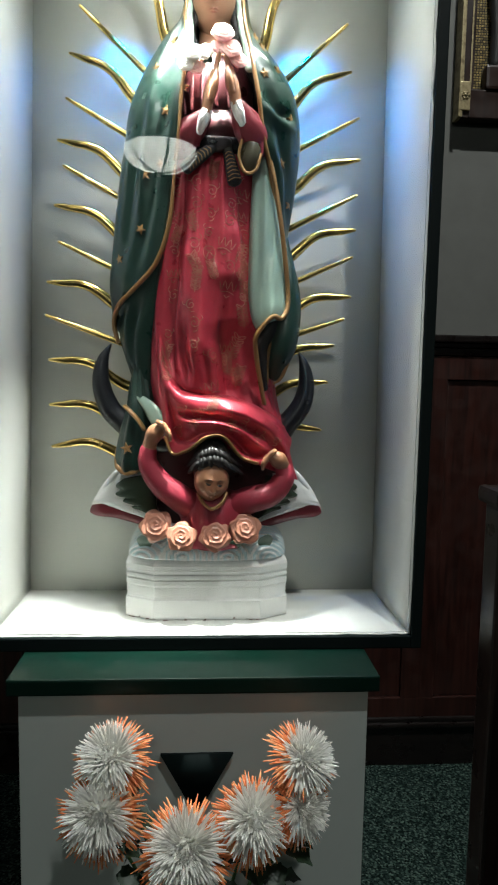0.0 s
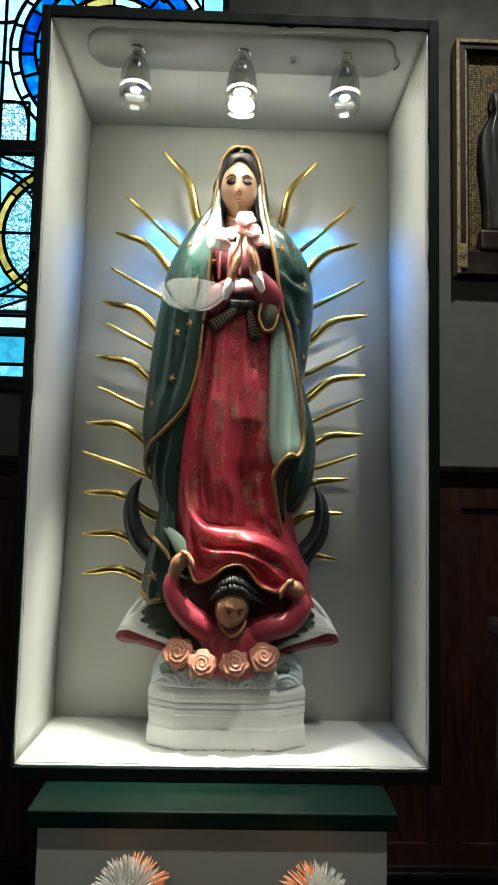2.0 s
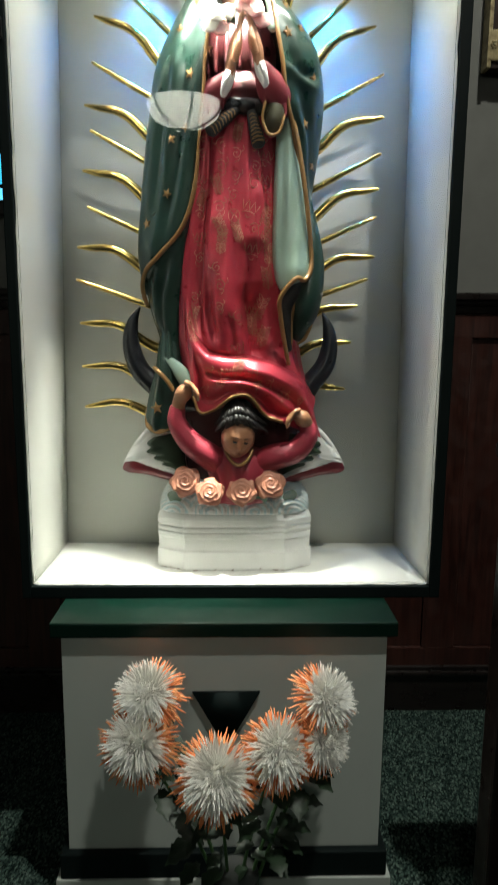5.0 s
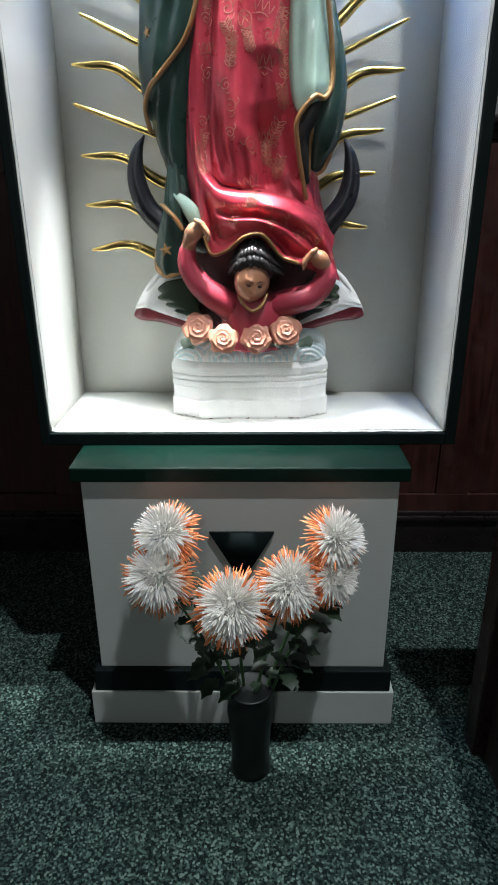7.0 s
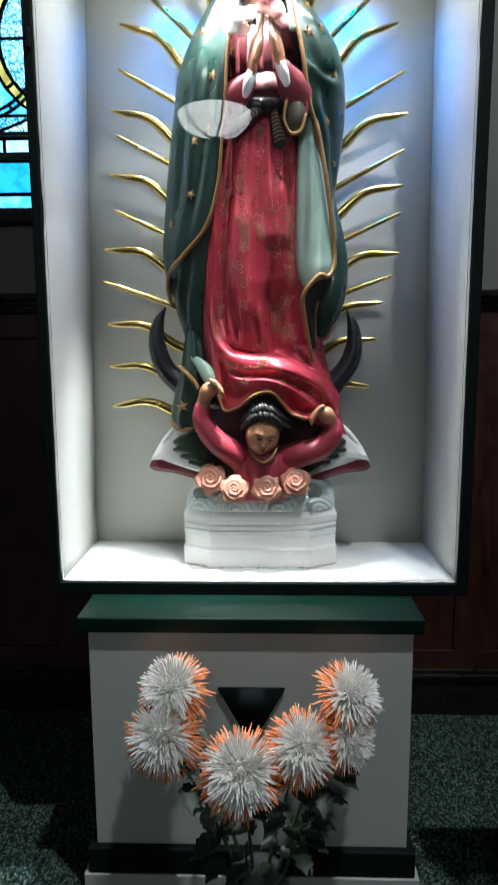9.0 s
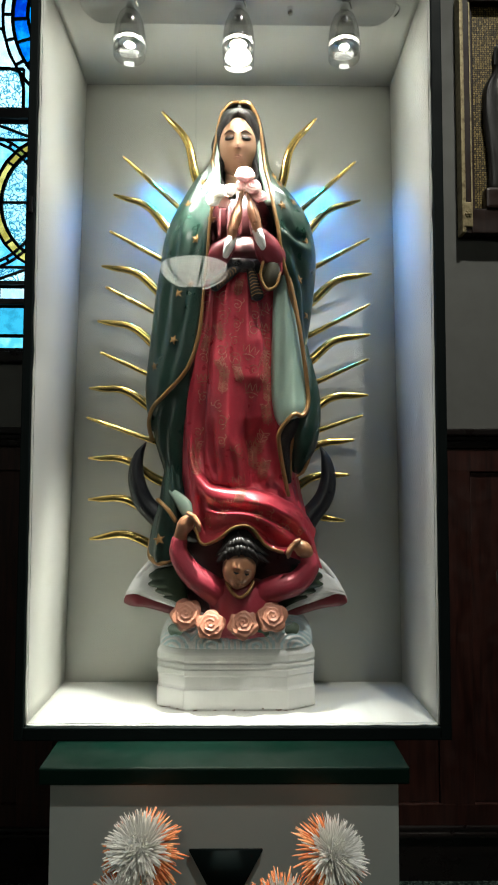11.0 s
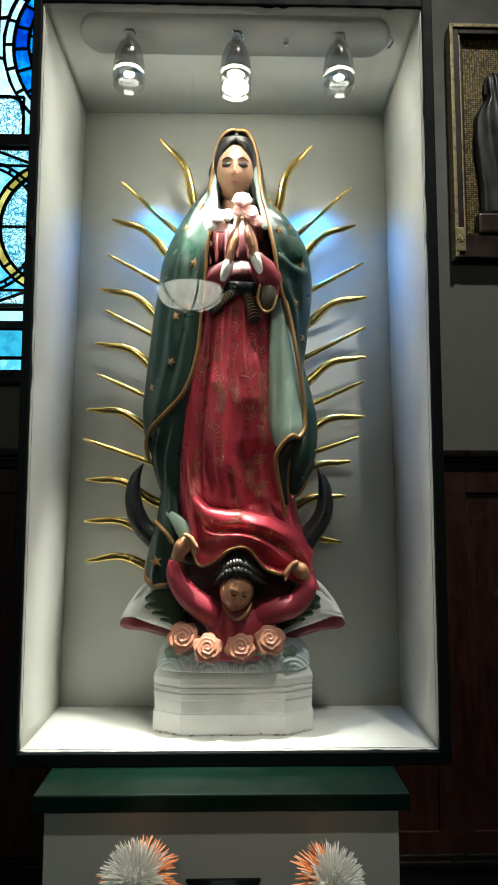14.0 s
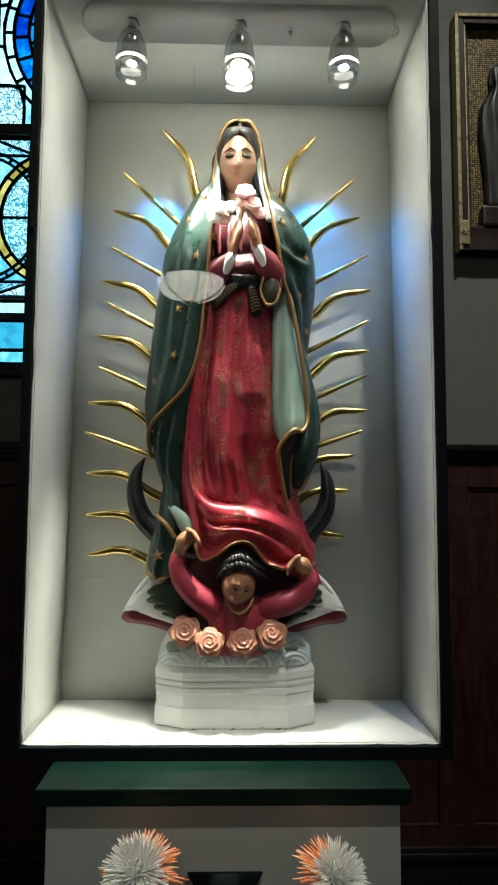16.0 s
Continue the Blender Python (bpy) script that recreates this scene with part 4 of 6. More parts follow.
def arms(bm):
    # wide sleeves that fall in folds from the raised forearms
    tube(bm, [(0.122, 0.13, 1.9), (0.106, 0.094, 1.905), (0.082, 0.07, 1.935), (0.062, 0.05, 1.962)], [0.026, 0.036, 0.034, 0.02], 24, 7, ST_SLEEVE)
    for x, r in ((0.112, 0.009), (0.096, 0.011), (0.08, 0.009), (0.068, 0.006)):
        tube(bm, [(x + 0.006, 0.07, 1.965 - (x - 0.062) * 0.5), (x, 0.05 + (x - 0.06) * 0.3, 1.935 - (x - 0.062) * 0.6), (x + 0.004, 0.062, 1.895 - (x - 0.062) * 0.5)], [0.002, r, 0.003], 10, 5, ST_SLEEVE)
    tube(bm, [(-0.085, 0.13, 1.89), (-0.066, 0.094, 1.9), (-0.042, 0.07, 1.917), (-0.016, 0.05, 1.938)], [0.026, 0.036, 0.032, 0.019], 24, 7, ST_SLEEVE)
    for x, r in ((-0.072, 0.009), (-0.055, 0.011), (-0.038, 0.009), (-0.024, 0.006)):
        tube(bm, [(x - 0.006, 0.07, 1.945 + (x + 0.02) * 0.4), (x, 0.05 - (x + 0.02) * 0.3, 1.918 + (x + 0.02) * 0.5), (x - 0.002, 0.062, 1.885 + (x + 0.02) * 0.4)], [0.002, r, 0.003], 10, 5, ST_SLEEVE)
    # the hanging mouth of the sleeve, dark inside, with a dull gilt rim
    ball(bm, (0.091, 0.068, 1.866), (0.025, 0.02, 0.042), ST_OLIVE, 20, 14, (0, 8, 0))
    tube(bm, [(0.07, 0.054, 1.895), (0.064, 0.052, 1.86), (0.078, 0.05, 1.826), (0.102, 0.052, 1.832), (0.113, 0.058, 1.868)], 0.0038, 8, 4, ST_GOLD)
    # chest coloured dark to stand in for the posy's shade
    ball(bm, (0.015, 0.15, 2.02), (0.085, 0.068, 0.095), ST_SHADED_RED, 24, 18)
    ball(bm, (0.022, 0.13, 1.935), (0.075, 0.06, 0.05), ST_SHADED_RED, 24, 18)
    # gathered collar below the throat
    for k in range(7):
        q = radians(200 + 23 * k)
        tube(bm, [(0.006 + 0.05 * math.cos(q), 0.15 + 0.05 * math.sin(q), 2.085), (0.01 + 0.07 * math.cos(q), 0.15 + 0.066 * math.sin(q), 2.03), (0.014 + 0.078 * math.cos(q), 0.148 + 0.07 * math.sin(q), 1.975)], [0.004, 0.007, 0.005], 9, 4, ST_SHADED_RED)
    # praying hands: palms together, long fingers, thumbs in front, white cuffs
    for e, wx, wz in ((-1, -0.01, 1.935), (1, 0.056, 1.955)):
        mid = 0.024
        tube(bm, [(wx + e * 0.014, 0.046, wz - 0.028), (wx + e * 0.006, 0.042, wz - 0.006), (wx - e * 0.001, 0.041, wz + 0.014)], [0.009, 0.0148, 0.0145], 18, 6, ST_WHITE, 0.85)
        tube(bm, [(wx + e * 0.018, 0.03, wz - 0.03), (wx + e * 0.01, 0.024, wz - 0.008), (wx, 0.026, wz + 0.01)], [0.003, 0.006, 0.003], 8, 4, ST_WHITE)
        base = Vector((wx, 0.04, wz + 0.008))
        tip = Vector((mid + e * 0.004, 0.038, 2.082))
        palm = base.lerp(tip, 0.42)
        tube(bm, [base, base.lerp(tip, 0.22) + Vector((e * 0.002, 0, 0)), palm, base.lerp(tip, 0.6)], [0.0125, 0.0155, 0.0165, 0.012], 16, 5, ST_TAN, 0.85)
        for k in range(4):
            y = 0.022 + 0.0085 * k
            end = tip + Vector((e * 0.001, y - 0.036, (-0.012, 0.0, 0.002, -0.01)[k]))
            tube(bm, [palm + Vector((-e * 0.003, y - 0.038, -0.012)), palm.lerp(end, 0.5) + Vector((0, 0, 0)), end], [0.0062, 0.0055, 0.0032], 10, 5, ST_TAN)
        tube(bm, [base.lerp(tip, 0.2) + Vector((-e * 0.004, -0.014, 0)), base.lerp(tip, 0.42) + Vector((-e * 0.006, -0.02, 0)), base.lerp(tip, 0.6) + Vector((-e * 0.004, -0.016, 0))], [0.007, 0.007, 0.004], 10, 5, ST_TAN)
    # the black sash, its knot and two striped ends
    loop = [(0.01 + 0.09 * math.cos(q), 0.172 + 0.098 * math.sin(q), 1.897 + 0.005 * math.cos(2 * q)) for q in [radians(a) for a in range(180, 361, 15)]]
    tube(bm, loop, 0.012, 10, 2, ST_BLACK, 1.5)
    ball(bm, (0.026, 0.072, 1.893), (0.024, 0.014, 0.016), ST_BLACK, 16, 10)
    for x1, z1 in ((-0.052, 1.838), (0.056, 1.812)):
        a, b = Vector((0.014 if x1 < 0 else 0.036, 0.07, 1.888)), Vector((x1, 0.07, z1))
        tube(bm, [a, a.lerp(b, 0.5) + Vector((0, -0.006, 0)), b], [0.009, 0.0145, 0.0165], 10, 5, ST_BLACK, 0.4, (0, 1, 0))
        d = (b - a).normalized()
        side = d.cross(Vector((0, 1, 0))).normalized()
        for k in range(8):
            f = 0.2 + 0.105 * k
            p = a.lerp(b, f) + Vector((0, -0.0045 - 0.002 * f - 0.024 * f * (1 - f), 0))
            w = 0.007 + 0.001 * k
            tube(bm, [p - side * w + d * 0.004, p, p + side * w + d * 0.004], 0.0011, 5, 2, ST_GOLD)


def drapery(bm):
    # filler behind the small winged figure, darkened in colour for the hollow's shade
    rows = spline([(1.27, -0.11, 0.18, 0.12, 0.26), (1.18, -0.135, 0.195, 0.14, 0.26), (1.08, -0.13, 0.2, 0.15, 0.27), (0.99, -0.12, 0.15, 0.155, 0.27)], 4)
    rings(bm, [[ellipse_at(r, 2 * math.pi * k / 40) for k in range(40)] for r in rows], True, ST_SHADED_RED, True)
    # green end of the mantle beside the raised hand: a flat flap with a broad gold hem
    rows = spline([(1.42, -0.175, -0.15, 0.15, 0.19), (1.34, -0.186, -0.138, 0.122, 0.19), (1.29, -0.192, -0.128, 0.112, 0.185), (1.23, -0.208, -0.122, 0.108, 0.185), (1.18, -0.217, -0.13, 0.106, 0.18), (1.15, -0.217, -0.145, 0.108, 0.175), (1.132, -0.205, -0.165, 0.118, 0.165)], 8)
    loops = []
    for row in rows:
        ring = []
        for k in range(44):
            q = 2 * math.pi * k / 44
            p = ellipse_at(row, q)
            ring.append(p + Vector((math.cos(q), math.sin(q), 0)) * 0.004 * math.cos(7 * q + 12 * row[0]))
        loops.append(ring)
    rings(bm, loops, True, ST_GREEN, True)
    hem = [ellipse_at(r, a) for r, a in ((rows[30], radians(185)), (rows[38], radians(200)), (rows[42], radians(225)), (rows[46], radians(262)), (rows[42], radians(305)), (rows[38], radians(330)), (rows[33], radians(342)))]
    tube(bm, hem, 0.0062, 8, 5, ST_GOLD, 0.8)
    tube(bm, [(-0.196, 0.128, 1.297), (-0.182, 0.106, 1.287), (-0.163, 0.1, 1.268), (-0.148, 0.1, 1.245)], 0.0062, 8, 5, ST_GOLD, 0.8)
    # pale strip between that flap and the gown
    tube(bm, [(-0.172, 0.13, 1.325), (-0.148, 0.113, 1.308), (-0.122, 0.1, 1.278), (-0.102, 0.094, 1.238)], [0.004, 0.012, 0.019, 0.012], 16, 6, ST_PALE, 0.6, (0, 1, 0))
    # the gold edge of the mantle's upper layer
    gold = []
    for x, z in LAYER_EDGE:
        row = min(CLOAK_ROWS, key=lambda r: abs(r[0] - z))
        gold.append(ellipse_at(row, cloak_edge(row, max(x, row[1] + 0.003))) + Vector((0, -0.002, 0)))
    tube(bm, gold, [0.003] + [0.006] * (len(gold) - 1), 8, 6, ST_GOLD, 0.8)
    # pale turned-back lining with soft pleats and a curled corner
    rows = spline([(1.9, 0.104, 0.122, 0.093, 0.13), (1.86, 0.1, 0.138, 0.085, 0.13), (1.75, 0.095, 0.158, 0.077, 0.13), (1.66, 0.093, 0.172, 0.072, 0.13), (1.57, 0.093, 0.182, 0.066, 0.13), (1.53, 0.1, 0.182, 0.062, 0.12), (1.505, 0.112, 0.172, 0.064, 0.105)], 10)
    loops = []
    for row in rows:
        ring = []
        for k in range(60):
            q = 2 * math.pi * k / 60
            p = ellipse_at(row, q)
            drop = 0.03 * max(0, (0.14 - p.x) / 0.04) * max(0, (1.56 - row[0]) / 0.055)
            ring.append(p + Vector((0, math.sin(q) * (0.003 * math.cos(95 * p.x + 3 * row[0]) + 0.0012 * math.cos(230 * p.x - 6 * row[0])), -drop)))
        loops.append(ring)
    rings(bm, loops, True, ST_PALE, True)
    tube(bm, [(0.122, 0.09, 1.9), (0.14, 0.078, 1.85), (0.16, 0.075, 1.75), (0.174, 0.078, 1.66), (0.185, 0.085, 1.57), (0.183, 0.078, 1.53), (0.168, 0.066, 1.508), (0.15, 0.058, 1.512), (0.128, 0.058, 1.492), (0.11, 0.062, 1.462), (0.113, 0.072, 1.425), (0.123, 0.083, 1.37), (0.136, 0.095, 1.31)], 0.0058, 8, 5, ST_GOLD)
    # black tube that stands in for the shade under the curled corner
    tube(bm, [(0.157, 0.1, 1.512), (0.143, 0.1, 1.482), (0.126, 0.098, 1.45), (0.127, 0.1, 1.4), (0.138, 0.115, 1.345)], [0.018, 0.022, 0.018, 0.014, 0.008], 14, 5, ST_HAIR_AND_SHADE)
    tube(bm, [(0.168, 0.105, 1.49), (0.152, 0.098, 1.458), (0.142, 0.1, 1.42), (0.142, 0.11, 1.36)], 0.005, 8, 5, ST_GOLD)
    tube(bm, [(0.182, 0.14, 1.7), (0.19, 0.118, 1.56), (0.178, 0.11, 1.45), (0.16, 0.12, 1.375)], [0.008, 0.03, 0.034, 0.014], 16, 6, ST_GREEN)
    tube(bm, [(0.205, 0.13, 1.5), (0.197, 0.11, 1.43), (0.178, 0.105, 1.375), (0.16, 0.11, 1.358)], [0.003, 0.0045, 0.0045, 0.003], 8, 5, ST_GOLD)


def moon(bm):
    line = [(-0.237, 1.447), (-0.256, 1.41), (-0.262, 1.362), (-0.25, 1.31), (-0.222, 1.268), (-0.15, 1.22), (0.0, 1.19), (0.155, 1.215), (0.208, 1.263), (0.238, 1.305), (0.249, 1.353), (0.244, 1.4), (0.229, 1.437)]
    tube(bm, [(x, 0.185, z) for x, z in line], [0.002, 0.014, 0.021, 0.025, 0.027, 0.03, 0.03, 0.03, 0.027, 0.025, 0.021, 0.014, 0.002], 14, 6, ST_BLACK)


def cherub(bm):
    c = Vector((0.013, 0.06, 1.13))
    s = 0.052
    turn = Euler((radians(14), radians(8), radians(12)))
    first = set(bm.verts)
    vs = ball(bm, c, (0.8 * s, 0.72 * s, 0.95 * s), ST_TAN, 56, 44)
    face_form(vs, c, s, 0.22)
    m = Matrix.Translation(c) @ turn.to_matrix().to_4x4() @ Matrix.Translation(-c)
    bmesh.ops.transform(bm, matrix=m, verts=[v for v in bm.verts if v not in first])
    features(bm, c, s, turn, ST_TAN, ST_SHADE, ST_TAN)
    # wavy black hair: a cap combed into strands, with locks beside the cheeks
    hc = Vector((0.016, 0.074, 1.164))
    loops = []
    for i in range(40):
        ring = []
        for k in range(110):
            q = 2 * math.pi * k / 110
            start = -30 + 36 * max(0, -math.sin(q)) ** 2
            e = radians(start + (89 - start) * i / 39)
            strand = math.sin(16 * q + 9 * e + 1.6 * math.sin(3 * e + 4 * q)) + 0.5 * math.sin(27 * q - 11 * e)
            r = 1 + 0.035 * strand * min(1, (40 - i) / 8) + 0.05 * math.cos(3 * q + 4 * e)
            ring.append(hc + Vector((0.047 * r * math.cos(q) * math.cos(e), 0.047 * r * math.sin(q) * math.cos(e), 0.058 * r * math.sin(e))))
        loops.append(ring)
    rings(bm, loops, True, ST_HAIR_AND_SHADE, True)
    rnd = random.Random(4)
    for k in range(26):
        q = radians(195 + 150 * (k % 13) / 12 + rnd.uniform(-4, 4))
        up = 0.03 if k < 13 else 0.014
        r = 0.042 if k < 13 else 0.0455
        p = hc + Vector((r * math.cos(q), r * math.sin(q), up - 0.022 * abs(math.cos(q)) ** 2))
        bend = rnd.uniform(-0.006, 0.006) + 0.02 * math.cos(q) + 0.006
        tube(bm, [p + Vector((-bend * 0.6, 0.012, 0.02)), p + Vector((0, -0.001, 0.006)), p + Vector((bend, 0.003, -0.012))], [0.003, 0.0075, 0.003], 9, 4, ST_HAIR_AND_SHADE)
    # tunic with pleats, wide sleeves on raised arms
    rows = spline([(1.1, -0.018, 0.052, 0.07, 0.17), (1.082, -0.062, 0.095, 0.06, 0.19), (1.05, -0.068, 0.105, 0.047, 0.2), (1.01, -0.058, 0.095, 0.045, 0.2), (0.965, -0.065, 0.1, 0.048, 0.21)], 6)
    loops = []
    for r in rows:
        loops.append([ellipse_at(r, 2 * math.pi * k / 72) + Vector((0, 0.0035 * math.cos(13 * 2 * math.pi * k / 72 + 1), 0)) * min(1, (1.09 - r[0]) / 0.03) for k in range(72)])
    rings(bm, loops, True, ST_PLAIN_RED, True)
    tube(bm, [(-0.018, 0.06, 1.098), (-0.005, 0.045, 1.078), (0.016, 0.038, 1.066), (0.038, 0.046, 1.08), (0.048, 0.062, 1.1)], 0.0042, 8, 5, ST_GOLD)
    tube(bm, [(-0.03, 0.1, 1.058), (-0.064, 0.084, 1.085), (-0.108, 0.08, 1.12), (-0.136, 0.08, 1.165), (-0.136, 0.08, 1.198)], [0.034, 0.033, 0.029, 0.024, 0.02], 20, 7, ST_PLAIN_RED)
    tube(bm, [(0.068, 0.1, 1.06), (0.105, 0.084, 1.08), (0.155, 0.08, 1.095), (0.186, 0.08, 1.132), (0.184, 0.08, 1.158)], [0.034, 0.033, 0.029, 0.025, 0.02], 20, 7, ST_PLAIN_RED)
    tube(bm, [(-0.136, 0.08, 1.19), (-0.13, 0.075, 1.218), (-0.118, 0.068, 1.24), (-0.1, 0.062, 1.256)], [0.0175, 0.0165, 0.0205, 0.011], 16, 5, ST_TAN)
    tube(bm, [(0.184, 0.08, 1.148), (0.181, 0.075, 1.165), (0.168, 0.066, 1.18), (0.15, 0.06, 1.188)], [0.0175, 0.0165, 0.0205, 0.011], 16, 5, ST_TAN)
    for x, z, e in ((-0.112, 1.252, 1), (0.16, 1.188, -1)):
        for k in range(4):
            tube(bm, [(x + e * (0.0 + 0.006 * k), 0.05, z + 0.014 - 0.004 * k), (x + e * (0.012 + 0.005 * k), 0.042, z + 0.008 - 0.007 * k), (x + e * (0.016 + 0.004 * k), 0.05, z - 0.005 - 0.008 * k)], [0.0055, 0.0058, 0.0035], 9, 4, ST_TAN)


def blade(bm, at, inner, outer, y0, scallops, depth, thick, mat):
    """A feather layer between two lines (x, z), its outer edge cut in scallops."""
    n = 48
    a, b = np.array(spline(inner, 16)), np.array(spline(outer, 16))
    loops = []
    for k in range(n + 1):
        f = k / n
        p = a[round(f * (len(a) - 1))]
        q = b[round(f * (len(b) - 1))]
        way = (q - p) / max(1e-6, np.linalg.norm(q - p))
        q = q + way * depth * (abs(math.sin(math.pi * scallops * f)) - 0.5)
        ring = []
        for i in range(7):
            g = i / 6
            x, z = p + (q - p) * g
            ring.append(Vector((x, y0 - 0.008 * math.sin(math.pi * g), z)))
        ring += [v + Vector((0, thick, 0)) for v in ring[::-1]]
        loops.append([at(*v) for v in ring])
    rings(bm, loops, True, mat, True)


def wings(bm):
    for e in (-1, 1):
        def at(x, y, z, e=e):
            return Vector((0.004 + e * x, y, z))
        root = [(0.14, 1.13), (0.13, 1.08), (0.125, 1.04), (0.11, 1.0)]
        blade(bm, at, root, [(0.215, 1.14), (0.288, 1.046), (0.283, 1.02), (0.23, 1.012), (0.165, 0.994)], 0.185, 1, 0.0, 0.014, ST_MAROON)
        blade(bm, at, root, [(0.222, 1.136), (0.284, 1.056), (0.258, 1.05), (0.215, 1.034), (0.16, 1.016)], 0.176, 11, 0.006, 0.012, ST_WHITE)
        blade(bm, at, root, [(0.214, 1.115), (0.222, 1.082), (0.2, 1.058), (0.172, 1.038), (0.135, 1.026)], 0.164, 5, 0.016, 0.012, ST_FEATHER)
        tube(bm, [at(0.205, 0.18, 1.148), at(0.232, 0.18, 1.122), at(0.262, 0.184, 1.084), at(0.29, 0.19, 1.04)], [0.006, 0.0085, 0.008, 0.004], 10, 5, ST_WHITE)


def plinth(bm):
    def ring(w, yf, yb, cut, z):
        x0 = 0.006
        return [(x0 - w + cut, yf, z), (x0 + w - cut, yf, z), (x0 + w, yf + cut * 0.55, z), (x0 + w, yb, z), (x0 - w, yb, z), (x0 - w, yf + cut * 0.55, z)]
    prof = [(0.198, 0.094, 0.78), (0.2, 0.092, 0.784), (0.2, 0.092, 0.829), (0.1978, 0.0942, 0.832), (0.1966, 0.0954, 0.837), (0.197, 0.095, 0.861), (0.1988, 0.0932, 0.865), (0.1988, 0.0932, 0.876), (0.1964, 0.0956, 0.879),
            (0.1964, 0.0956, 0.881), (0.1988, 0.0932, 0.884), (0.1988, 0.0932, 0.89), (0.1964, 0.0956, 0.893), (0.1966, 0.0954, 0.896), (0.199, 0.093, 0.9), (0.2, 0.092, 0.914), (0.198, 0.094, 0.92), (0.19, 0.1, 0.932)]
    rings(bm, [ring(w, yf, 0.3, 0.07, z) for w, yf, z in prof], True, ST_WHITE, True)
    for f in bm.faces:
        if f.material_index == ST_WHITE:
            f.smooth = False


def chips(bm):
    """Dark flecks where the plaster is chipped along the plinth's foot."""
    rnd = random.Random(21)
    for k in range(20):
        x = 0.006 + rnd.uniform(-0.19, 0.19)
        y = 0.091 + max(0, abs(x - 0.006) - 0.13) * 0.55
        ball(bm, (x, y, 0.781 + rnd.uniform(0, 0.006) * rnd.random()), (rnd.uniform(0.0015, 0.005), 0.0016, rnd.uniform(0.0007, 0.002)), ST_SHADE, 7, 5)


def clouds(bm):
    """A low cushion of cloud, combed into curling ridges."""
    loops, waves = [], []
    n, m = 260, 46
    for i in range(m):
        f = i / (m - 1)
        a = f * math.pi / 2
        ring = []
        for k in range(n):
            q = 2 * math.pi * k / n
            cq, sq = math.cos(q), math.sin(q)
            plan = (abs(cq) ** 3.4 + abs(sq) ** 3.4) ** (-1 / 3.4)
            r = plan * (0.02 + 0.98 * math.cos(a) ** 0.5) * (1 + 0.025 * math.sin(3 * q + 0.6) * math.sin(2 * a))
            x, y = 0.006 + 0.199 * r * cq, 0.207 + 0.117 * r * sq
            z = 0.93 + 0.07 * math.sin(a) ** 0.9 + 0.004 * math.sin(5 * q) * math.sin(2 * a)
            d = min(math.hypot(x - cx, (z - 0.935) * 1.1 + max(0, y - 0.09) * 0.6) for cx in (-0.16, -0.055, 0.055, 0.16))
            wave = math.sin(2 * math.pi * d / 0.015 + 0.8 * math.sin(30 * x))
            waves.append(wave)
            out = Vector((cq * math.cos(a), sq * math.cos(a), math.sin(a)))
            ring.append(Vector((x, y, z)) + out * 0.0028 * wave * min(1, (1 - f) * 6) * min(1, f * 8 + 0.2))
        loops.append(ring)
    first = len(bm.faces)
    rings(bm, loops, True, ST_SKY, True)
    bm.faces.ensure_lookup_table()
    for k in range(n * (m - 1)):
        if waves[k] > -0.15:
            bm.faces[first + k].material_index = ST_WHITE


CLOAK_ROWS = spline(VEIL + CLOAK, 14)


def figure():
    bm = bmesh.new()
    plinth(bm)
    chips(bm)
    clouds(bm)
    low = set(bm.verts)
    cloth = gown(bm) + hem_sheet(bm)
    embroider(bm, cloth)
    rows = mantle(bm)
    head(bm)
    arms(bm)
    drapery(bm)
    moon(bm)
    cherub(bm)
    wings(bm)
    LEAN = Matrix.Translation((0.012, 0.025, 1.343)) @ Matrix.Diagonal((1.0155, 1.0, 1.0155, 1)) @ Matrix.Translation((-0.012, 0, -1.343))
    bmesh.ops.transform(bm, matrix=LEAN, verts=[v for v in bm.verts if v not in low])
    for x, y, z, s in ((-0.117, 0.092, 1.014, 0.039), (-0.056, 0.07, 0.993, 0.036), (0.023, 0.068, 0.996, 0.037), (0.094, 0.085, 1.01, 0.039)):
        rose(bm, Vector((x, y, z)), s, Vector((x * 0.8, -1, 0.45)), ST_ROSE)
    for x, z in ((-0.145, 0.965), (-0.07, 0.958), (0.0, 0.95), (0.07, 0.955), (0.145, 0.968)):
        petal(bm, Vector((x, 0.095, z)), Vector((x, -1, 0.1)).normalized(), 0.03, 0.9, ST_LEAF)
    for x, z in ((-0.085, 2.115), (-0.122, 2.055), (-0.1, 1.955), (-0.145, 1.82), (-0.158, 1.71), (-0.11, 1.845), (-0.06, 2.0), (-0.21, 1.64), (0.1, 2.14), (0.12, 2.05), (0.15, 2.065), (0.115, 2.115), (0.185, 1.96), (0.165, 1.86), (0.19, 1.78)):
        p, out = cloak_point(rows, x, z)
        star(bm, LEAN @ p, out, 0.0125)
    star(bm, Vector((-0.192, 0.126, 1.196)), Vector((-0.1, -1, 0)).normalized(), 0.016)
    bmesh.ops.recalc_face_normals(bm, faces=bm.faces)
    base = Vector((0.006, 0.2, 0.78))
    bmesh.ops.translate(bm, verts=bm.verts, vec=-base)
    ob = finish("statue", bm, STATUE_MATS)
    ob.location = base
    return tagged(ob, "painted plaster robed statue, green mantle over red gown, on white plinth", "statue")


figure()


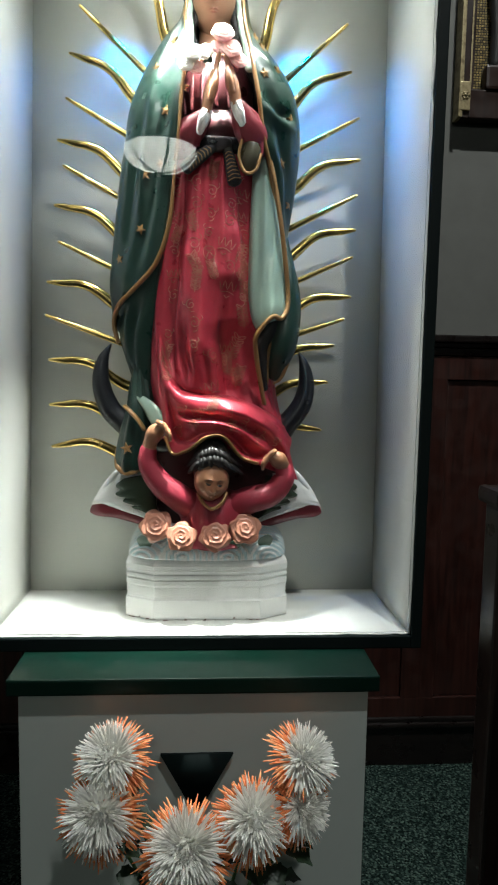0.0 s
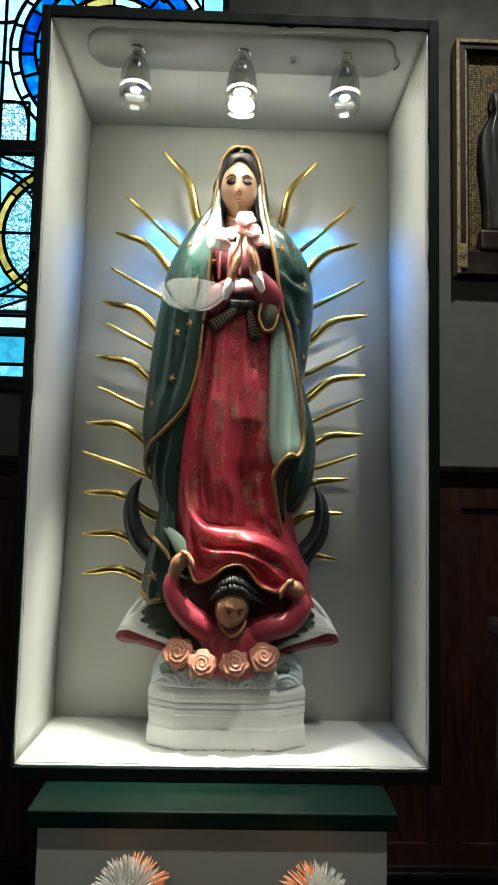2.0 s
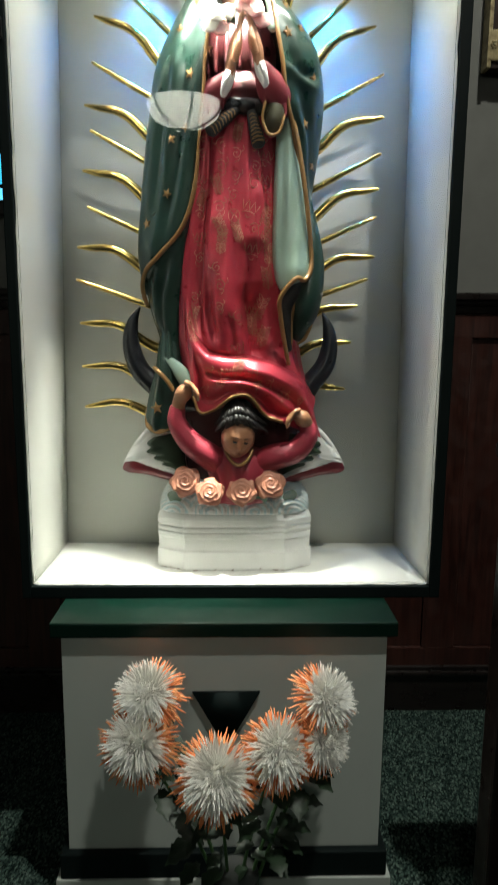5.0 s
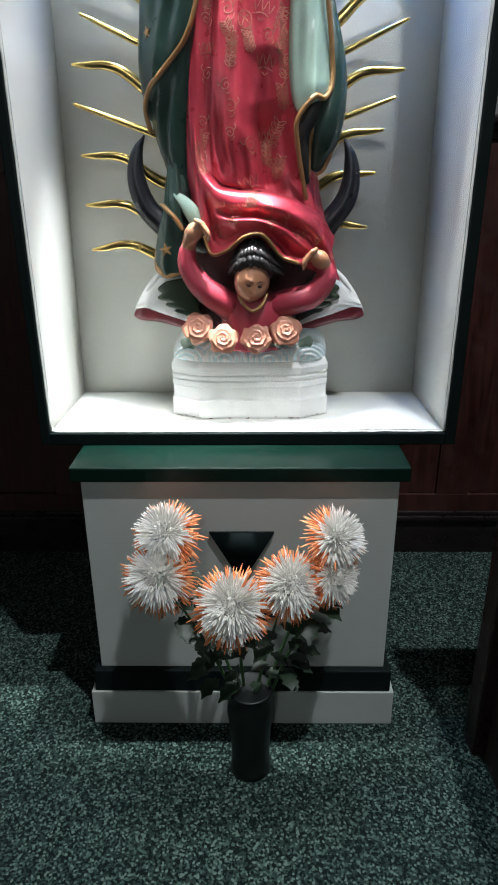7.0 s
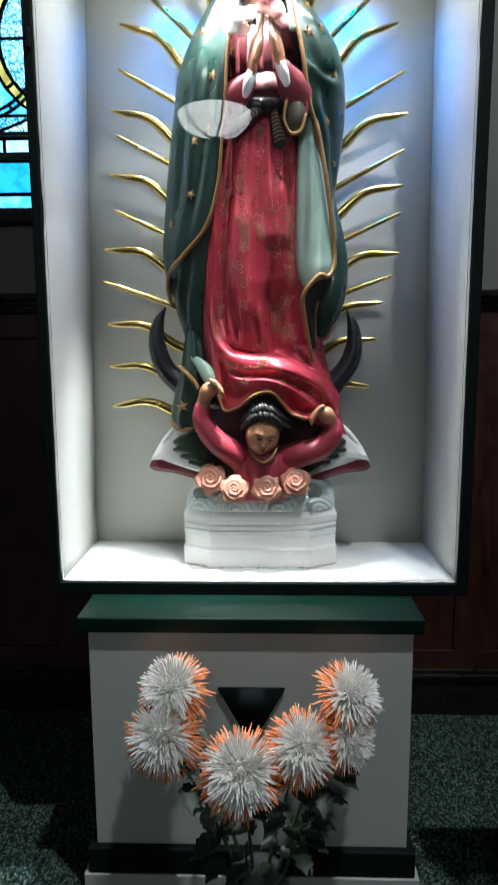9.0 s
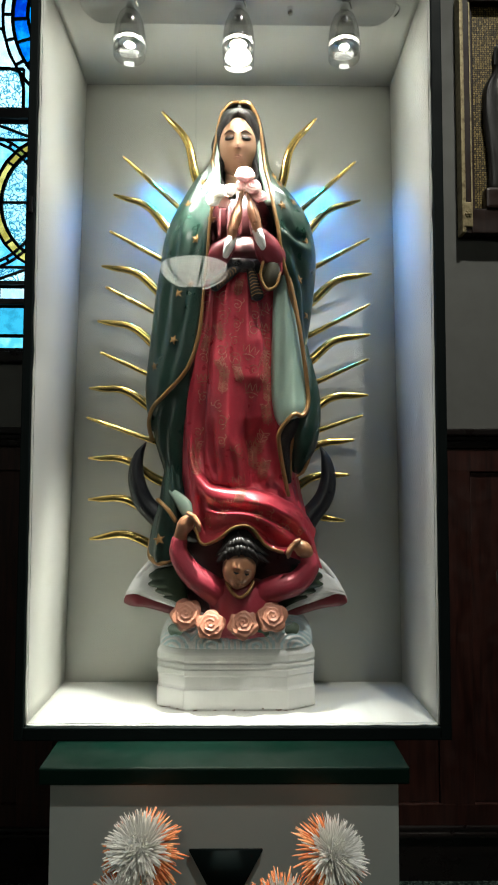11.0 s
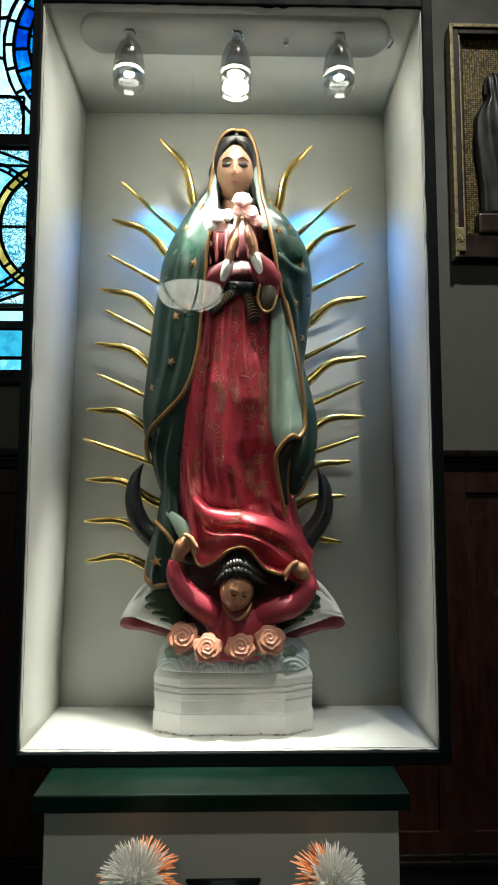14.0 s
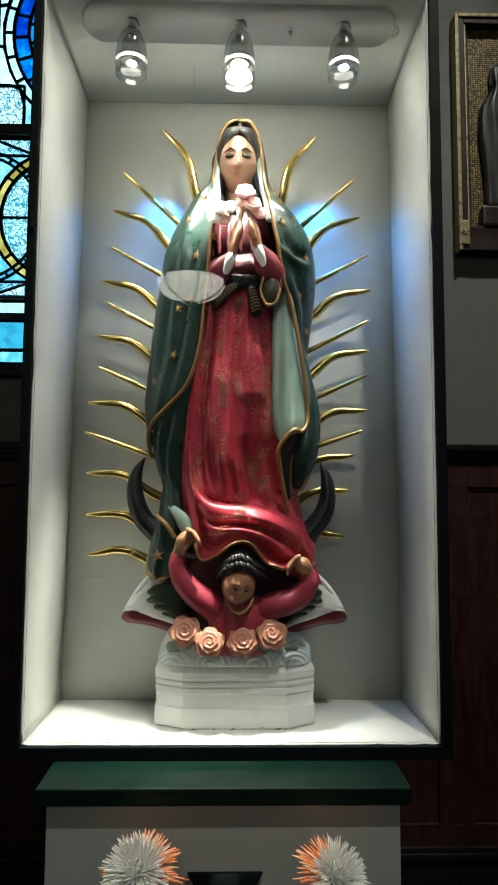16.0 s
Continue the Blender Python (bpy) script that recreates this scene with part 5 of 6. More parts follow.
def posy():
    """Silk blossoms tucked in front of the praying hands."""
    p = thing("silk_flower_posy", "small bunch of pink and white silk blossoms", "flowers", (0.012, 0.05, 2.07))
    PINK = Mat("pink_silk", (0.8, 0.38, 0.36), 0.7)
    PINK.tint(PINK.ramp(PINK.noise(60, 3), 0.4, 0.7), (0.85, 0.62, 0.55))
    WHITE = Mat("white_silk", (0.8, 0.78, 0.72), 0.7)
    WHITE.tint(WHITE.ramp(WHITE.noise(70, 3), 0.5, 0.7, 0, 0.4), (0.8, 0.6, 0.55))
    for x, y, z, s, m in ((0.012, 0.0, 0.046, 0.025, PINK), (0.03, 0.004, 0.016, 0.024, PINK), (0.004, 0.008, 0.02, 0.018, PINK), (-0.026, 0.006, 0.008, 0.02, WHITE), (-0.05, 0.004, 0.004, 0.022, WHITE), (-0.066, 0.012, -0.016, 0.02, WHITE), (-0.042, 0.014, -0.022, 0.018, PINK), (0.048, 0.012, -0.004, 0.02, PINK)):
        bm = bmesh.new()
        rose(bm, Vector((x, y, z)), s, Vector((x * 3, -1, 0.5)), 0)
        part("blossom", bm, m.m, p, "pink silk rose" if m is PINK else "white silk blossom")
    for x, z in ((-0.02, -0.01), (0.012, 0.012), (-0.06, -0.01)):
        bm = bmesh.new()
        petal(bm, Vector((x, 0.012, z)), Vector((x, -1, -0.1)).normalized(), 0.016, 0.8, 0)
        part("leaf", bm, STATUE_MATS[ST_LEAF], p)


posy()


def sunburst():
    """Straight and waving gold rays that stand out from behind the figure."""
    s = thing("sunburst_rays", "gilded wavy and straight metal rays behind the statue", "halo", (0.005, 0.27, 1.7))
    slope = [65, 42, 35, 28, 28, 27, 27, 24, 21, 19, 20, 17, 10]
    west = [(-0.204, 2.408), (-0.332, 2.268), (-0.348, 2.169), (-0.367, 2.050), (-0.381, 1.964), (-0.376, 1.889), (-0.391, 1.807), (-0.389, 1.703), (-0.413, 1.618), (-0.424, 1.520), (-0.411, 1.423), (-0.411, 1.309), (-0.408, 1.201)]
    east = [(0.213, 2.392), (0.340, 2.259), (0.344, 2.159), (0.377, 2.035), (0.375, 1.947), (0.378, 1.844), (0.369, 1.772), (0.372, 1.688), (0.365, 1.602), (0.354, 1.529), (0.323, 1.475), (0.310, 1.379), (0.299, 1.253)]
    base = Vector((0.005, 0.27, 1.7))
    for side, tips in ((-1, west), (1, east)):
        for k, (x, z) in enumerate(tips):
            x *= 0.97 if side < 0 else 1.0
            a = radians(slope[k] * (1 if side < 0 or k < 10 else 1.25))
            way = Vector((side * math.cos(a), 0, math.sin(a)))
            across = Vector((-way.z * side, 0, way.x * side))
            tip = Vector((x, 0.0, z)) - Vector((base.x, 0, base.z))
            wavy = k in (0, 2, 4, 6, 8, 10, 11, 12)
            long = 0.27 if k else 0.3
            pts, rad = [], []
            for i in range(9):
                f = i / 8
                wave = (0.017 * math.sin(2 * math.pi * (f * 1.2 + 0.5)) * (0.35 + 0.65 * f)) if wavy else 0
                pts.append(tip - way * long * (1 - f) + across * wave + Vector((0, -0.012 * f, 0)))
                rad.append((0.0145 if wavy else 0.0088) * (1 - 0.55 * f ** 2) if i < 8 else 0.0035)
            bm = bmesh.new()
            tube(bm, pts, rad, 10, 4, 0, 0.55, (0, 1, 0))
            part("ray", bm, GOLD, s)
    bm = bmesh.new()
    tube(bm, [(0.0, 0.02, 0.4), (0.0, 0.02, 0.6), (0.0, 0.02, 0.728)], [0.006, 0.0055, 0.003], 8, 2)
    part("ray", bm, GOLD, s)
    loop = [Vector((0.11 * math.cos(q), 0.03, -0.12 + 0.5 * math.sin(q))) for q in [2 * math.pi * k / 24 for k in range(25)]]
    bm = bmesh.new()
    tube(bm, loop, 0.006, 8, 1)
    part("mount", bm, BLACK_METAL, s, "dark wire mount")


sunburst()


# ---- the stained-glass window ----
GLASS_Y = 0.765
LEAD = Mat("dark_lead", (0.012, 0.012, 0.014), 0.6, 0.4).m
SG = {
    "white": stained("white_glass", (0.55, 0.8, 0.95), (0.9, 1.0, 1.0)),
    "cyan": stained("cyan_glass", (0.12, 0.5, 0.85), (0.45, 0.85, 1.0)),
    "blue": stained("blue_glass", (0.0, 0.1, 0.55), (0.02, 0.4, 0.95)),
    "azure": stained("azure_glass", (0.0, 0.28, 0.75), (0.03, 0.6, 1.0)),
    "deep": stained("deep_blue_glass", (0.0, 0.03, 0.4), (0.0, 0.16, 0.75)),
    "gold": stained("amber_glass", (0.4, 0.27, 0.05), (0.75, 0.55, 0.16)),
    "pane": stained("plain_blue_glass", (0.02, 0.2, 0.32), (0.06, 0.4, 0.6)),
}


def grisaille():
    """White glass painted with fine dark scrolls."""
    m = stained("painted_white_glass", (0.5, 0.82, 0.92), (0.85, 1.0, 1.0))
    t = m.node_tree
    clear = next(n for n in t.nodes if n.type == "BSDF_TRANSPARENT")
    old = clear.inputs[0].links[0].from_socket
    v, co, nz, vm, rng, mix = (t.nodes.new(k) for k in ("ShaderNodeTexVoronoi", "ShaderNodeTexCoord", "ShaderNodeTexNoise", "ShaderNodeVectorMath", "ShaderNodeMapRange", "ShaderNodeMix"))
    v.feature = "DISTANCE_TO_EDGE"
    v.inputs["Scale"].default_value, nz.inputs["Scale"].default_value = 42, 30
    vm.operation = "MULTIPLY_ADD"
    vm.inputs[1].default_value = (0.07, 0.07, 0.07)
    rng.inputs["From Min"].default_value, rng.inputs["From Max"].default_value = 0.035, 0.12
    mix.data_type = "RGBA"
    mix.inputs["A"].default_value = (0.03, 0.25, 0.38, 1)
    t.links.new(co.outputs["Object"], nz.inputs["Vector"])
    t.links.new(nz.outputs["Color"], vm.inputs[0])
    t.links.new(co.outputs["Object"], vm.inputs[2])
    t.links.new(vm.outputs[0], v.inputs["Vector"])
    t.links.new(v.outputs["Distance"], rng.inputs["Value"])
    t.links.new(rng.outputs[0], mix.inputs["Factor"])
    t.links.new(old, mix.inputs["B"])
    t.links.new(mix.outputs["Result"], clear.inputs[0])
    return m


SG["scroll"] = grisaille()


def window():
    w = thing("window_1", "leaded stained-glass window in blue, white and amber", "window", (WIN[0], WALL_Y, WIN[2]), kind="structure")
    ox, oy, oz = WIN[0], WALL_Y, WIN[2]

    def piece(points, colour, lift=0.0):
        """A pane from its outline, with a lead came round it."""
        c = Vector((sum(p[0] for p in points) / len(points), 0, sum(p[1] for p in points) / len(points)))
        pts = [Vector((x, 0, z)) for x, z in points]
        bm = bmesh.new()
        vs = [bm.verts.new(Vector((p.x - ox, GLASS_Y - oy - lift, p.z - oz))) for p in pts]
        bm.faces.new(vs)
        ob = part("pane", bm, SG[colour], w)
        ob.visible_shadow = False
        for k, p in enumerate(pts):
            q = pts[(k + 1) % len(pts)]
            key = tuple(sorted(((round(p.x, 2), round(p.z, 2)), (round(q.x, 2), round(q.z, 2)))))
            if key not in seen:
                seen.add(key)
                cames.append((p, q))

    seen, cames = set(), []

    def sector(cx, cz, r0, r1, a0, a1, colour, sx=1.0, n=4, lift=0.0):
        ins = [(cx + sx * r0 * math.cos(radians(a0 + (a1 - a0) * k / n)), cz + r0 * math.sin(radians(a0 + (a1 - a0) * k / n))) for k in range(n + 1)]
        outs = [(cx + sx * r1 * math.cos(radians(a0 + (a1 - a0) * k / n)), cz + r1 * math.sin(radians(a0 + (a1 - a0) * k / n))) for k in range(n + 1)]
        piece(ins + outs[::-1] if r0 > 0.001 else [(cx, cz)] + outs, colour, lift)

    rnd = random.Random(11)
    cx, cz = -0.49, 3.07
    # the medallion: white border, blue mosaic, pale heart
    for k in range(24):
        a = 15 * k
        sector(cx, cz, 0.355, 0.39, a, a + 15, "white", 0.98, 3)
        mid = rnd.uniform(0.286, 0.305)
        sector(cx, cz, mid, 0.352, a + 3, a + 18, rnd.choice(("blue", "blue", "azure", "deep")), 0.98, 2)
        sector(cx, cz, 0.232, mid - 0.003, a + 8, a + 23, rnd.choice(("blue", "deep", "azure", "blue")), 0.98, 2)
    for k in range(12):
        sector(cx, cz, 0.19, 0.229, 30 * k, 30 * k + 30, "white" if k % 3 else "gold", 0.98, 3)
        sector(cx, cz, 0.0, 0.187, 30 * k, 30 * k + 30, "cyan" if k % 2 else "scroll", 0.98, 3)
    # squared white quarries round it
    for i in range(9):
        for j in range(12):
            x0, z0 = -1.0 + 0.106 * i, 2.705 + 0.157 * j
            x1, z1 = x0 + 0.104, z0 + 0.155
            far = max(math.hypot((x - cx) / 0.98, z - cz) for x in (x0, x1) for z in (z0, z1))
            near = math.hypot(((x0 + x1) / 2 - cx) / 0.98, (z0 + z1) / 2 - cz)
            if near > 0.43:
                piece([(x0, z0), (x1, z0), (x1, z1), (x0, z1)], rnd.choice(("white", "white", "scroll", "cyan")))
            elif far > 0.4:
                # a quarry cut by the medallion's border
                def outwards(x, z):
                    d = max(1e-6, math.hypot((x - cx) / 0.98, z - cz))
                    return (x, z) if d > 0.393 else (cx + (x - cx) * 0.393 / d, cz + (z - cz) * 0.393 / d)
                pts = [outwards(x, z) for x, z in ((x0, z0), ((x0 + x1) / 2, z0), (x1, z0), (x1, (z0 + z1) / 2), (x1, z1), ((x0 + x1) / 2, z1), (x0, z1), (x0, (z0 + z1) / 2))]
                piece(pts, rnd.choice(("white", "white", "cyan")))
    # the lower light: interlaced amber rings on scrolled white glass
    for gx in (-0.63, -0.29):
        for k in range(10):
            sector(gx, 2.355, 0.232, 0.262, 36 * k, 36 * k + 36, "gold", 1.0, 4)
        for k in range(4):
            sector(gx, 2.355, 0.0, 0.229, 90 * k, 90 * k + 90, "scroll", 1.0, 8)
    # white bands of the rings that cross them
    for k in range(8):
        sector(-0.955, 2.355, 0.236, 0.256, -80 + 20 * k, -60 + 20 * k, "white", 1.0, 3, 0.004)
    for x0, x1, z0, z1 in ((-1.0, -0.895, 2.06, 2.355), (-1.0, -0.895, 2.36, 2.655), (-0.89, -0.7, 2.59, 2.655), (-0.695, -0.5, 2.62, 2.655), (-0.89, -0.7, 2.06, 2.115), (-0.695, -0.5, 2.06, 2.09)):
        piece([(x0, z0), (x1, z0), (x1, z1), (x0, z1)], "scroll")
    for dx, dz in ((-1, 1), (-1, -1), (1, 1), (1, -1)):
        c = (-0.63 + dx * 0.262, 2.355 + dz * 0.295)
        arc = [(-0.63 + dx * 0.264 * math.cos(radians(a)), 2.355 + dz * 0.264 * math.sin(radians(a))) for a in (20, 35, 50, 65)]
        piece([c] + arc, "cyan")
    # inscription strip and plain vent pane
    for x0, x1, col in ((-1.0, -0.86, "cyan"), (-0.857, -0.72, "white"), (-0.717, -0.58, "cyan"), (-0.577, -0.4, "white"), (-0.397, -0.07, "cyan")):
        piece([(x0, 1.995), (x1, 1.995), (x1, 2.042), (x0, 2.042)], col)
    piece([(-1.0, 1.815), (-0.53, 1.815), (-0.53, 1.862), (-1.0, 1.862)], "cyan")
    piece([(-1.0, 1.865), (-0.53, 1.865), (-0.53, 1.97), (-1.0, 1.97)], "pane")
    piece([(-0.525, 1.815), (-0.06, 1.815), (-0.06, 1.97), (-0.525, 1.97)], "pane")

    bm = bmesh.new()
    for p, q in cames:
        d = (q - p)
        if d.length < 0.004:
            continue
        n = Vector((-d.z, 0, d.x)).normalized() * 0.0045
        off = Vector((-ox, GLASS_Y - oy - 0.003, -oz))
        ring = [p + n + off, p - n + off, q - n + off, q + n + off]
        rings(bm, [[v for v in ring], [v + Vector((0, 0.007, 0)) for v in ring]], True, 0, True)
    part("cames", bm, LEAD, w, "dark lead cames between the panes")
    for z0, z1 in ((2.66, 2.7), (2.045, 2.058), (1.972, 1.993)):
        part("saddle_bar", box(-1.02 - ox, -0.05 - ox, 0.0, 0.045, z0 - oz, z1 - oz, 0.003), LEAD, w)
    for x0, x1 in ((-1.03, -1.0), (-0.075, -0.045)):
        part("window_frame", box(x0 - ox, x1 - ox, -0.004, 0.05, WIN[2] - oz, WIN[3] - oz, 0.004), RAIL_WOOD, w)
    part("window_frame", box(-1.0 - ox, -0.075 - ox, -0.004, 0.05, 0, 0.014, 0.002), RAIL_WOOD, w)
    part("window_frame", box(-1.0 - ox, -0.075 - ox, -0.004, 0.05, WIN[3] - 0.03 - oz, WIN[3] - oz, 0.004), RAIL_WOOD, w)
    part("window_sill", box(-1.05 - ox, -0.03 - ox, -0.03, 0, -0.04, -0.002, 0.006), RAIL_WOOD, w)
    for x, ch in ((-0.755, "S"),):
        cu = bpy.data.curves.new("letter", "FONT")
        cu.body, cu.size, cu.extrude = ch, 0.05, 0.001
        cu.materials.append(LEAD)
        ob = new("letter", cu)
        ob.parent = w
        ob.matrix_basis = pose(x - ox, GLASS_Y - oy - 0.006, 2.0 - oz, 90)


window()
back = bmesh.new()
back.faces.new([back.verts.new(p) for p in ((-3.5, 2.2, 0.5), (2.0, 2.2, 0.5), (2.0, 2.2, 6.5), (-3.5, 2.2, 6.5))])
tagged(finish("backdrop", back, glow("bright_overcast", (0.66, 0.9, 1.0), 2.0)), "bright overcast daylight outside the window", "backdrop", kind="structure")


# ---- the framed relief on the wall ----
def mosaic():
    m = Mat("gold_mosaic", (0.3, 0.2, 0.06), 0.4, 0.25)
    b = m.node("ShaderNodeTexBrick", Scale=1.0)
    b.offset = 0.15
    b.inputs["Brick Width"].default_value, b.inputs["Row Height"].default_value, b.inputs["Mortar Size"].default_value = 0.009, 0.008, 0.0012
    b.inputs["Color1"].default_value, b.inputs["Color2"].default_value, b.inputs["Mortar"].default_value = (0.36, 0.26, 0.09, 1), (0.07, 0.05, 0.016, 1), (0.01, 0.008, 0.005, 1)
    co = m.node("ShaderNodeTexCoord")
    mp = m.node("ShaderNodeMapping")
    mp.inputs["Rotation"].default_value = (radians(90), 0, 0)
    m.link(co.outputs["Object"], mp.inputs[0])
    m.link(mp.outputs[0], b.inputs["Vector"])
    m.link(b.outputs["Color"], m.b.inputs["Base Color"])
    m.bump(b.outputs["Fac"], -0.5, 0.002).bump(m.noise(120, 2), 0.6, 0.003)
    return m.m


FRAME_WOOD = wood("dark_frame_wood", (0.03, 0.014, 0.01), (0.01, 0.005, 0.004), 0.35)
OLD_GOLD = Mat("dull_gilding", (0.38, 0.31, 0.17), 0.45, 0.4)
OLD_GOLD.tint(OLD_GOLD.ramp(OLD_GOLD.noise(50, 4), 0.45, 0.7, 0, 0.7), (0.08, 0.05, 0.02)).bump(OLD_GOLD.noise(160, 3), 0.4, 0.002)
OLD_GOLD = OLD_GOLD.m


def relief():
    x0, x1, z0, z1 = 0.797, 1.42, 2.225, 3.122
    r = thing("framed_relief", "dark wood and gilt framed relief on gold mosaic", "picture", ((x0 + x1) / 2, WALL_Y, z0))
    cx = (x0 + x1) / 2

    def bar(name, a, b, c, d, y0, y1, mat, label="", bevel=0.003):
        return part(name, box(a - cx, b - cx, y0, y1, c - z0, d - z0, bevel), mat, r, label)
    for side in (0, 1):
        def sx(a, b):
            return (x0 + a, x0 + b) if side == 0 else (x1 - b, x1 - a)
        bar("gilt_edge", *sx(0, 0.014), z0, z1, -0.056, -0.004, OLD_GOLD, "dull gilt outer edge")
        bar("frame_side", *sx(0.014, 0.036), z0, z1, -0.05, -0.004, FRAME_WOOD)
        bar("gilt_fillet", *sx(0.036, 0.043), z0 + 0.09, z1 - 0.036, -0.046, -0.004, OLD_GOLD, "thin gilt inner line")
        bar("frame_reveal", *sx(0.043, 0.056), z0 + 0.09, z1 - 0.03, -0.03, -0.004, FRAME_WOOD)
        bm = box(*[v - cx for v in sx(0.004, 0.038)], -0.058, -0.004, 0.02, 0.11, 0.004)
        blk = part("corner_block", bm, OLD_GOLD, r, "small gilt corner block with rosette")
        bm = bmesh.new()
        mx = sum(sx(0.004, 0.038)) / 2 - cx
        for k in range(6):
            ball(bm, (mx + 0.009 * math.cos(k * 1.047), -0.058, 0.066 + 0.009 * math.sin(k * 1.047)), (0.005, 0.004, 0.005), 0, 8, 6)
        ball(bm, (mx, -0.06, 0.066), (0.006, 0.005, 0.006), 0, 8, 6)
        part("rosette", bm, OLD_GOLD, blk, "", True)
    bar("gilt_edge", x0 + 0.014, x1 - 0.014, z1 - 0.014, z1, -0.056, -0.004, OLD_GOLD, "dull gilt outer edge")
    bar("frame_top", x0 + 0.036, x1 - 0.036, z1 - 0.036, z1 - 0.0145, -0.0495, -0.004, FRAME_WOOD)
    bar("frame_bottom", x0 + 0.036, x1 - 0.036, z0 + 0.0, z0 + 0.088, -0.052, -0.004, FRAME_WOOD, "broad dark wooden base")
    bar("mosaic_back", x0 + 0.05, x1 - 0.05, z0 + 0.08, z1 - 0.03, -0.018, -0.004, mosaic(), "gold mosaic ground", 0)
    bar("relief_base", x0 + 0.085, x1 - 0.085, z0 + 0.088, z0 + 0.165, -0.06, -0.017, FRAME_WOOD, "dark moulded relief base", 0.01)
    # plain draped standing shape in low relief
    bm = bmesh.new()
    px = x0 + 0.15 - cx
    rows = spline([(0.16, -0.06, 0.08, -0.05, 0.0), (0.3, -0.058, 0.075, -0.052, 0.0), (0.45, -0.07, 0.08, -0.056, 0.0), (0.58, -0.066, 0.078, -0.055, 0.0), (0.66, -0.03, 0.045, -0.05, 0.0), (0.7, -0.03, 0.04, -0.05, 0.0), (0.75, -0.026, 0.036, -0.045, 0.0), (0.78, -0.008, 0.014, -0.03, 0.0)], 6)
    loops = []
    for row in rows:
        ring = []
        for k in range(32):
            q = 2 * math.pi * k / 32
            p = ellipse_at(row, q)
            ring.append((p.x + px + 0.012 + 0.004 * math.cos(9 * q + 14 * row[0]), p.y - 0.005 + 0.004 * math.cos(7 * q + 9 * row[0]), 0.16 + (p.z - 0.16) * 0.9))
        loops.append(ring)
    rings(bm, loops, True, 0, True)
    part("relief_shape", bm, wood("dark_bronze", (0.03, 0.03, 0.028), (0.012, 0.01, 0.01), 0.4), r, "dark draped relief shape", True)


relief()


# ---- the front pew ----
def pew():
    p = thing("pew", "dark wooden church pew with closed front panel", "pew", (1.6, -0.22, 0))
    x0, x1 = 0.562 - 1.6, 1.4
    part("front_panel", box(x0 + 0.03, x1, -0.02, 0.02, 0.06, 1.08, 0.004), PEW_WOOD, p)
    part("end_post", box(x0, x0 + 0.06, -0.035, 0.035, 0, 1.13, 0.008), PEW_WOOD, p)
    part("cap_rail", box(x0 - 0.012, x1, -0.05, 0.05, 1.13, 1.165, 0.01), PEW_WOOD, p, "rounded dark cap rail")
    part("foot_rail", box(x0 + 0.06, x1, -0.03, 0.03, 0, 0.06, 0.004), PEW_WOOD, p)
    part("end_panel", box(x0 + 0.03, x0 + 0.07, -1.15, -0.03, 0, 1.02, 0.006), PEW_WOOD, p)
    part("seat", box(x0 + 0.07, x1, -0.98, -0.58, 0.41, 0.45, 0.01), PEW_WOOD, p)
    part("backrest", box(x0 + 0.07, x1, -1.08, -1.04, 0.3, 0.92, 0.008), PEW_WOOD, p)
    part("kneeler", box(x0 + 0.09, x1, -0.3, -0.12, 0.14, 0.19, 0.02), PEW_WOOD, p)
    for x in (-0.6, 0.5):
        part("kneeler_bracket", box(x, x + 0.04, -0.25, -0.02, 0.06, 0.14, 0.004), PEW_WOOD, p)
        part("seat_bracket", box(x, x + 0.04, -0.95, -0.62, 0.0, 0.41, 0.004), PEW_WOOD, p)


pew()


# ---- the flowers on the floor ----
PETAL = Mat("white_petal", (0.88, 0.87, 0.84), 0.55)
thin, both = PETAL.node("ShaderNodeBsdfTranslucent"), PETAL.node("ShaderNodeMixShader")
thin.inputs[0].default_value = (0.9, 0.88, 0.82, 1)
both.inputs[0].default_value = 0.35
PETAL.link(PETAL.b.outputs[0], both.inputs[1])
PETAL.link(thin.outputs[0], both.inputs[2])
PETAL.link(both.outputs[0], PETAL.t.nodes["Material Output"].inputs[0])
PETAL.tint(PETAL.ramp(PETAL.noise(30, 3), 0.5, 0.75, 0, 0.35), (0.85, 0.83, 0.68))
PETAL = PETAL.m
ORANGE = Mat("orange_petal_tip", (0.75, 0.2, 0.06), 0.55)
ORANGE.tint(ORANGE.ramp(ORANGE.noise(60, 3), 0.45, 0.65), (0.8, 0.38, 0.16))
ORANGE = ORANGE.m
LEAF = Mat("mum_leaf", (0.007, 0.018, 0.007), 0.5)
LEAF.tint(LEAF.ramp(LEAF.noise(30, 3), 0.4, 0.7), (0.014, 0.032, 0.013)).bump(LEAF.noise(90, 3), 0.4, 0.002)
LEAF = LEAF.m
STEM = Mat("green_stem", (0.04, 0.09, 0.03), 0.5).m
VASE_GLASS = Mat("dark_green_glazed_vase", (0.002, 0.0035, 0.003), 0.42, coat=0.0)
VASE_GLASS.tint(VASE_GLASS.ramp(VASE_GLASS.noise(9, 4), 0.5, 0.7, 0, 0.6), (0.008, 0.012, 0.01))
VASE_GLASS = VASE_GLASS.m


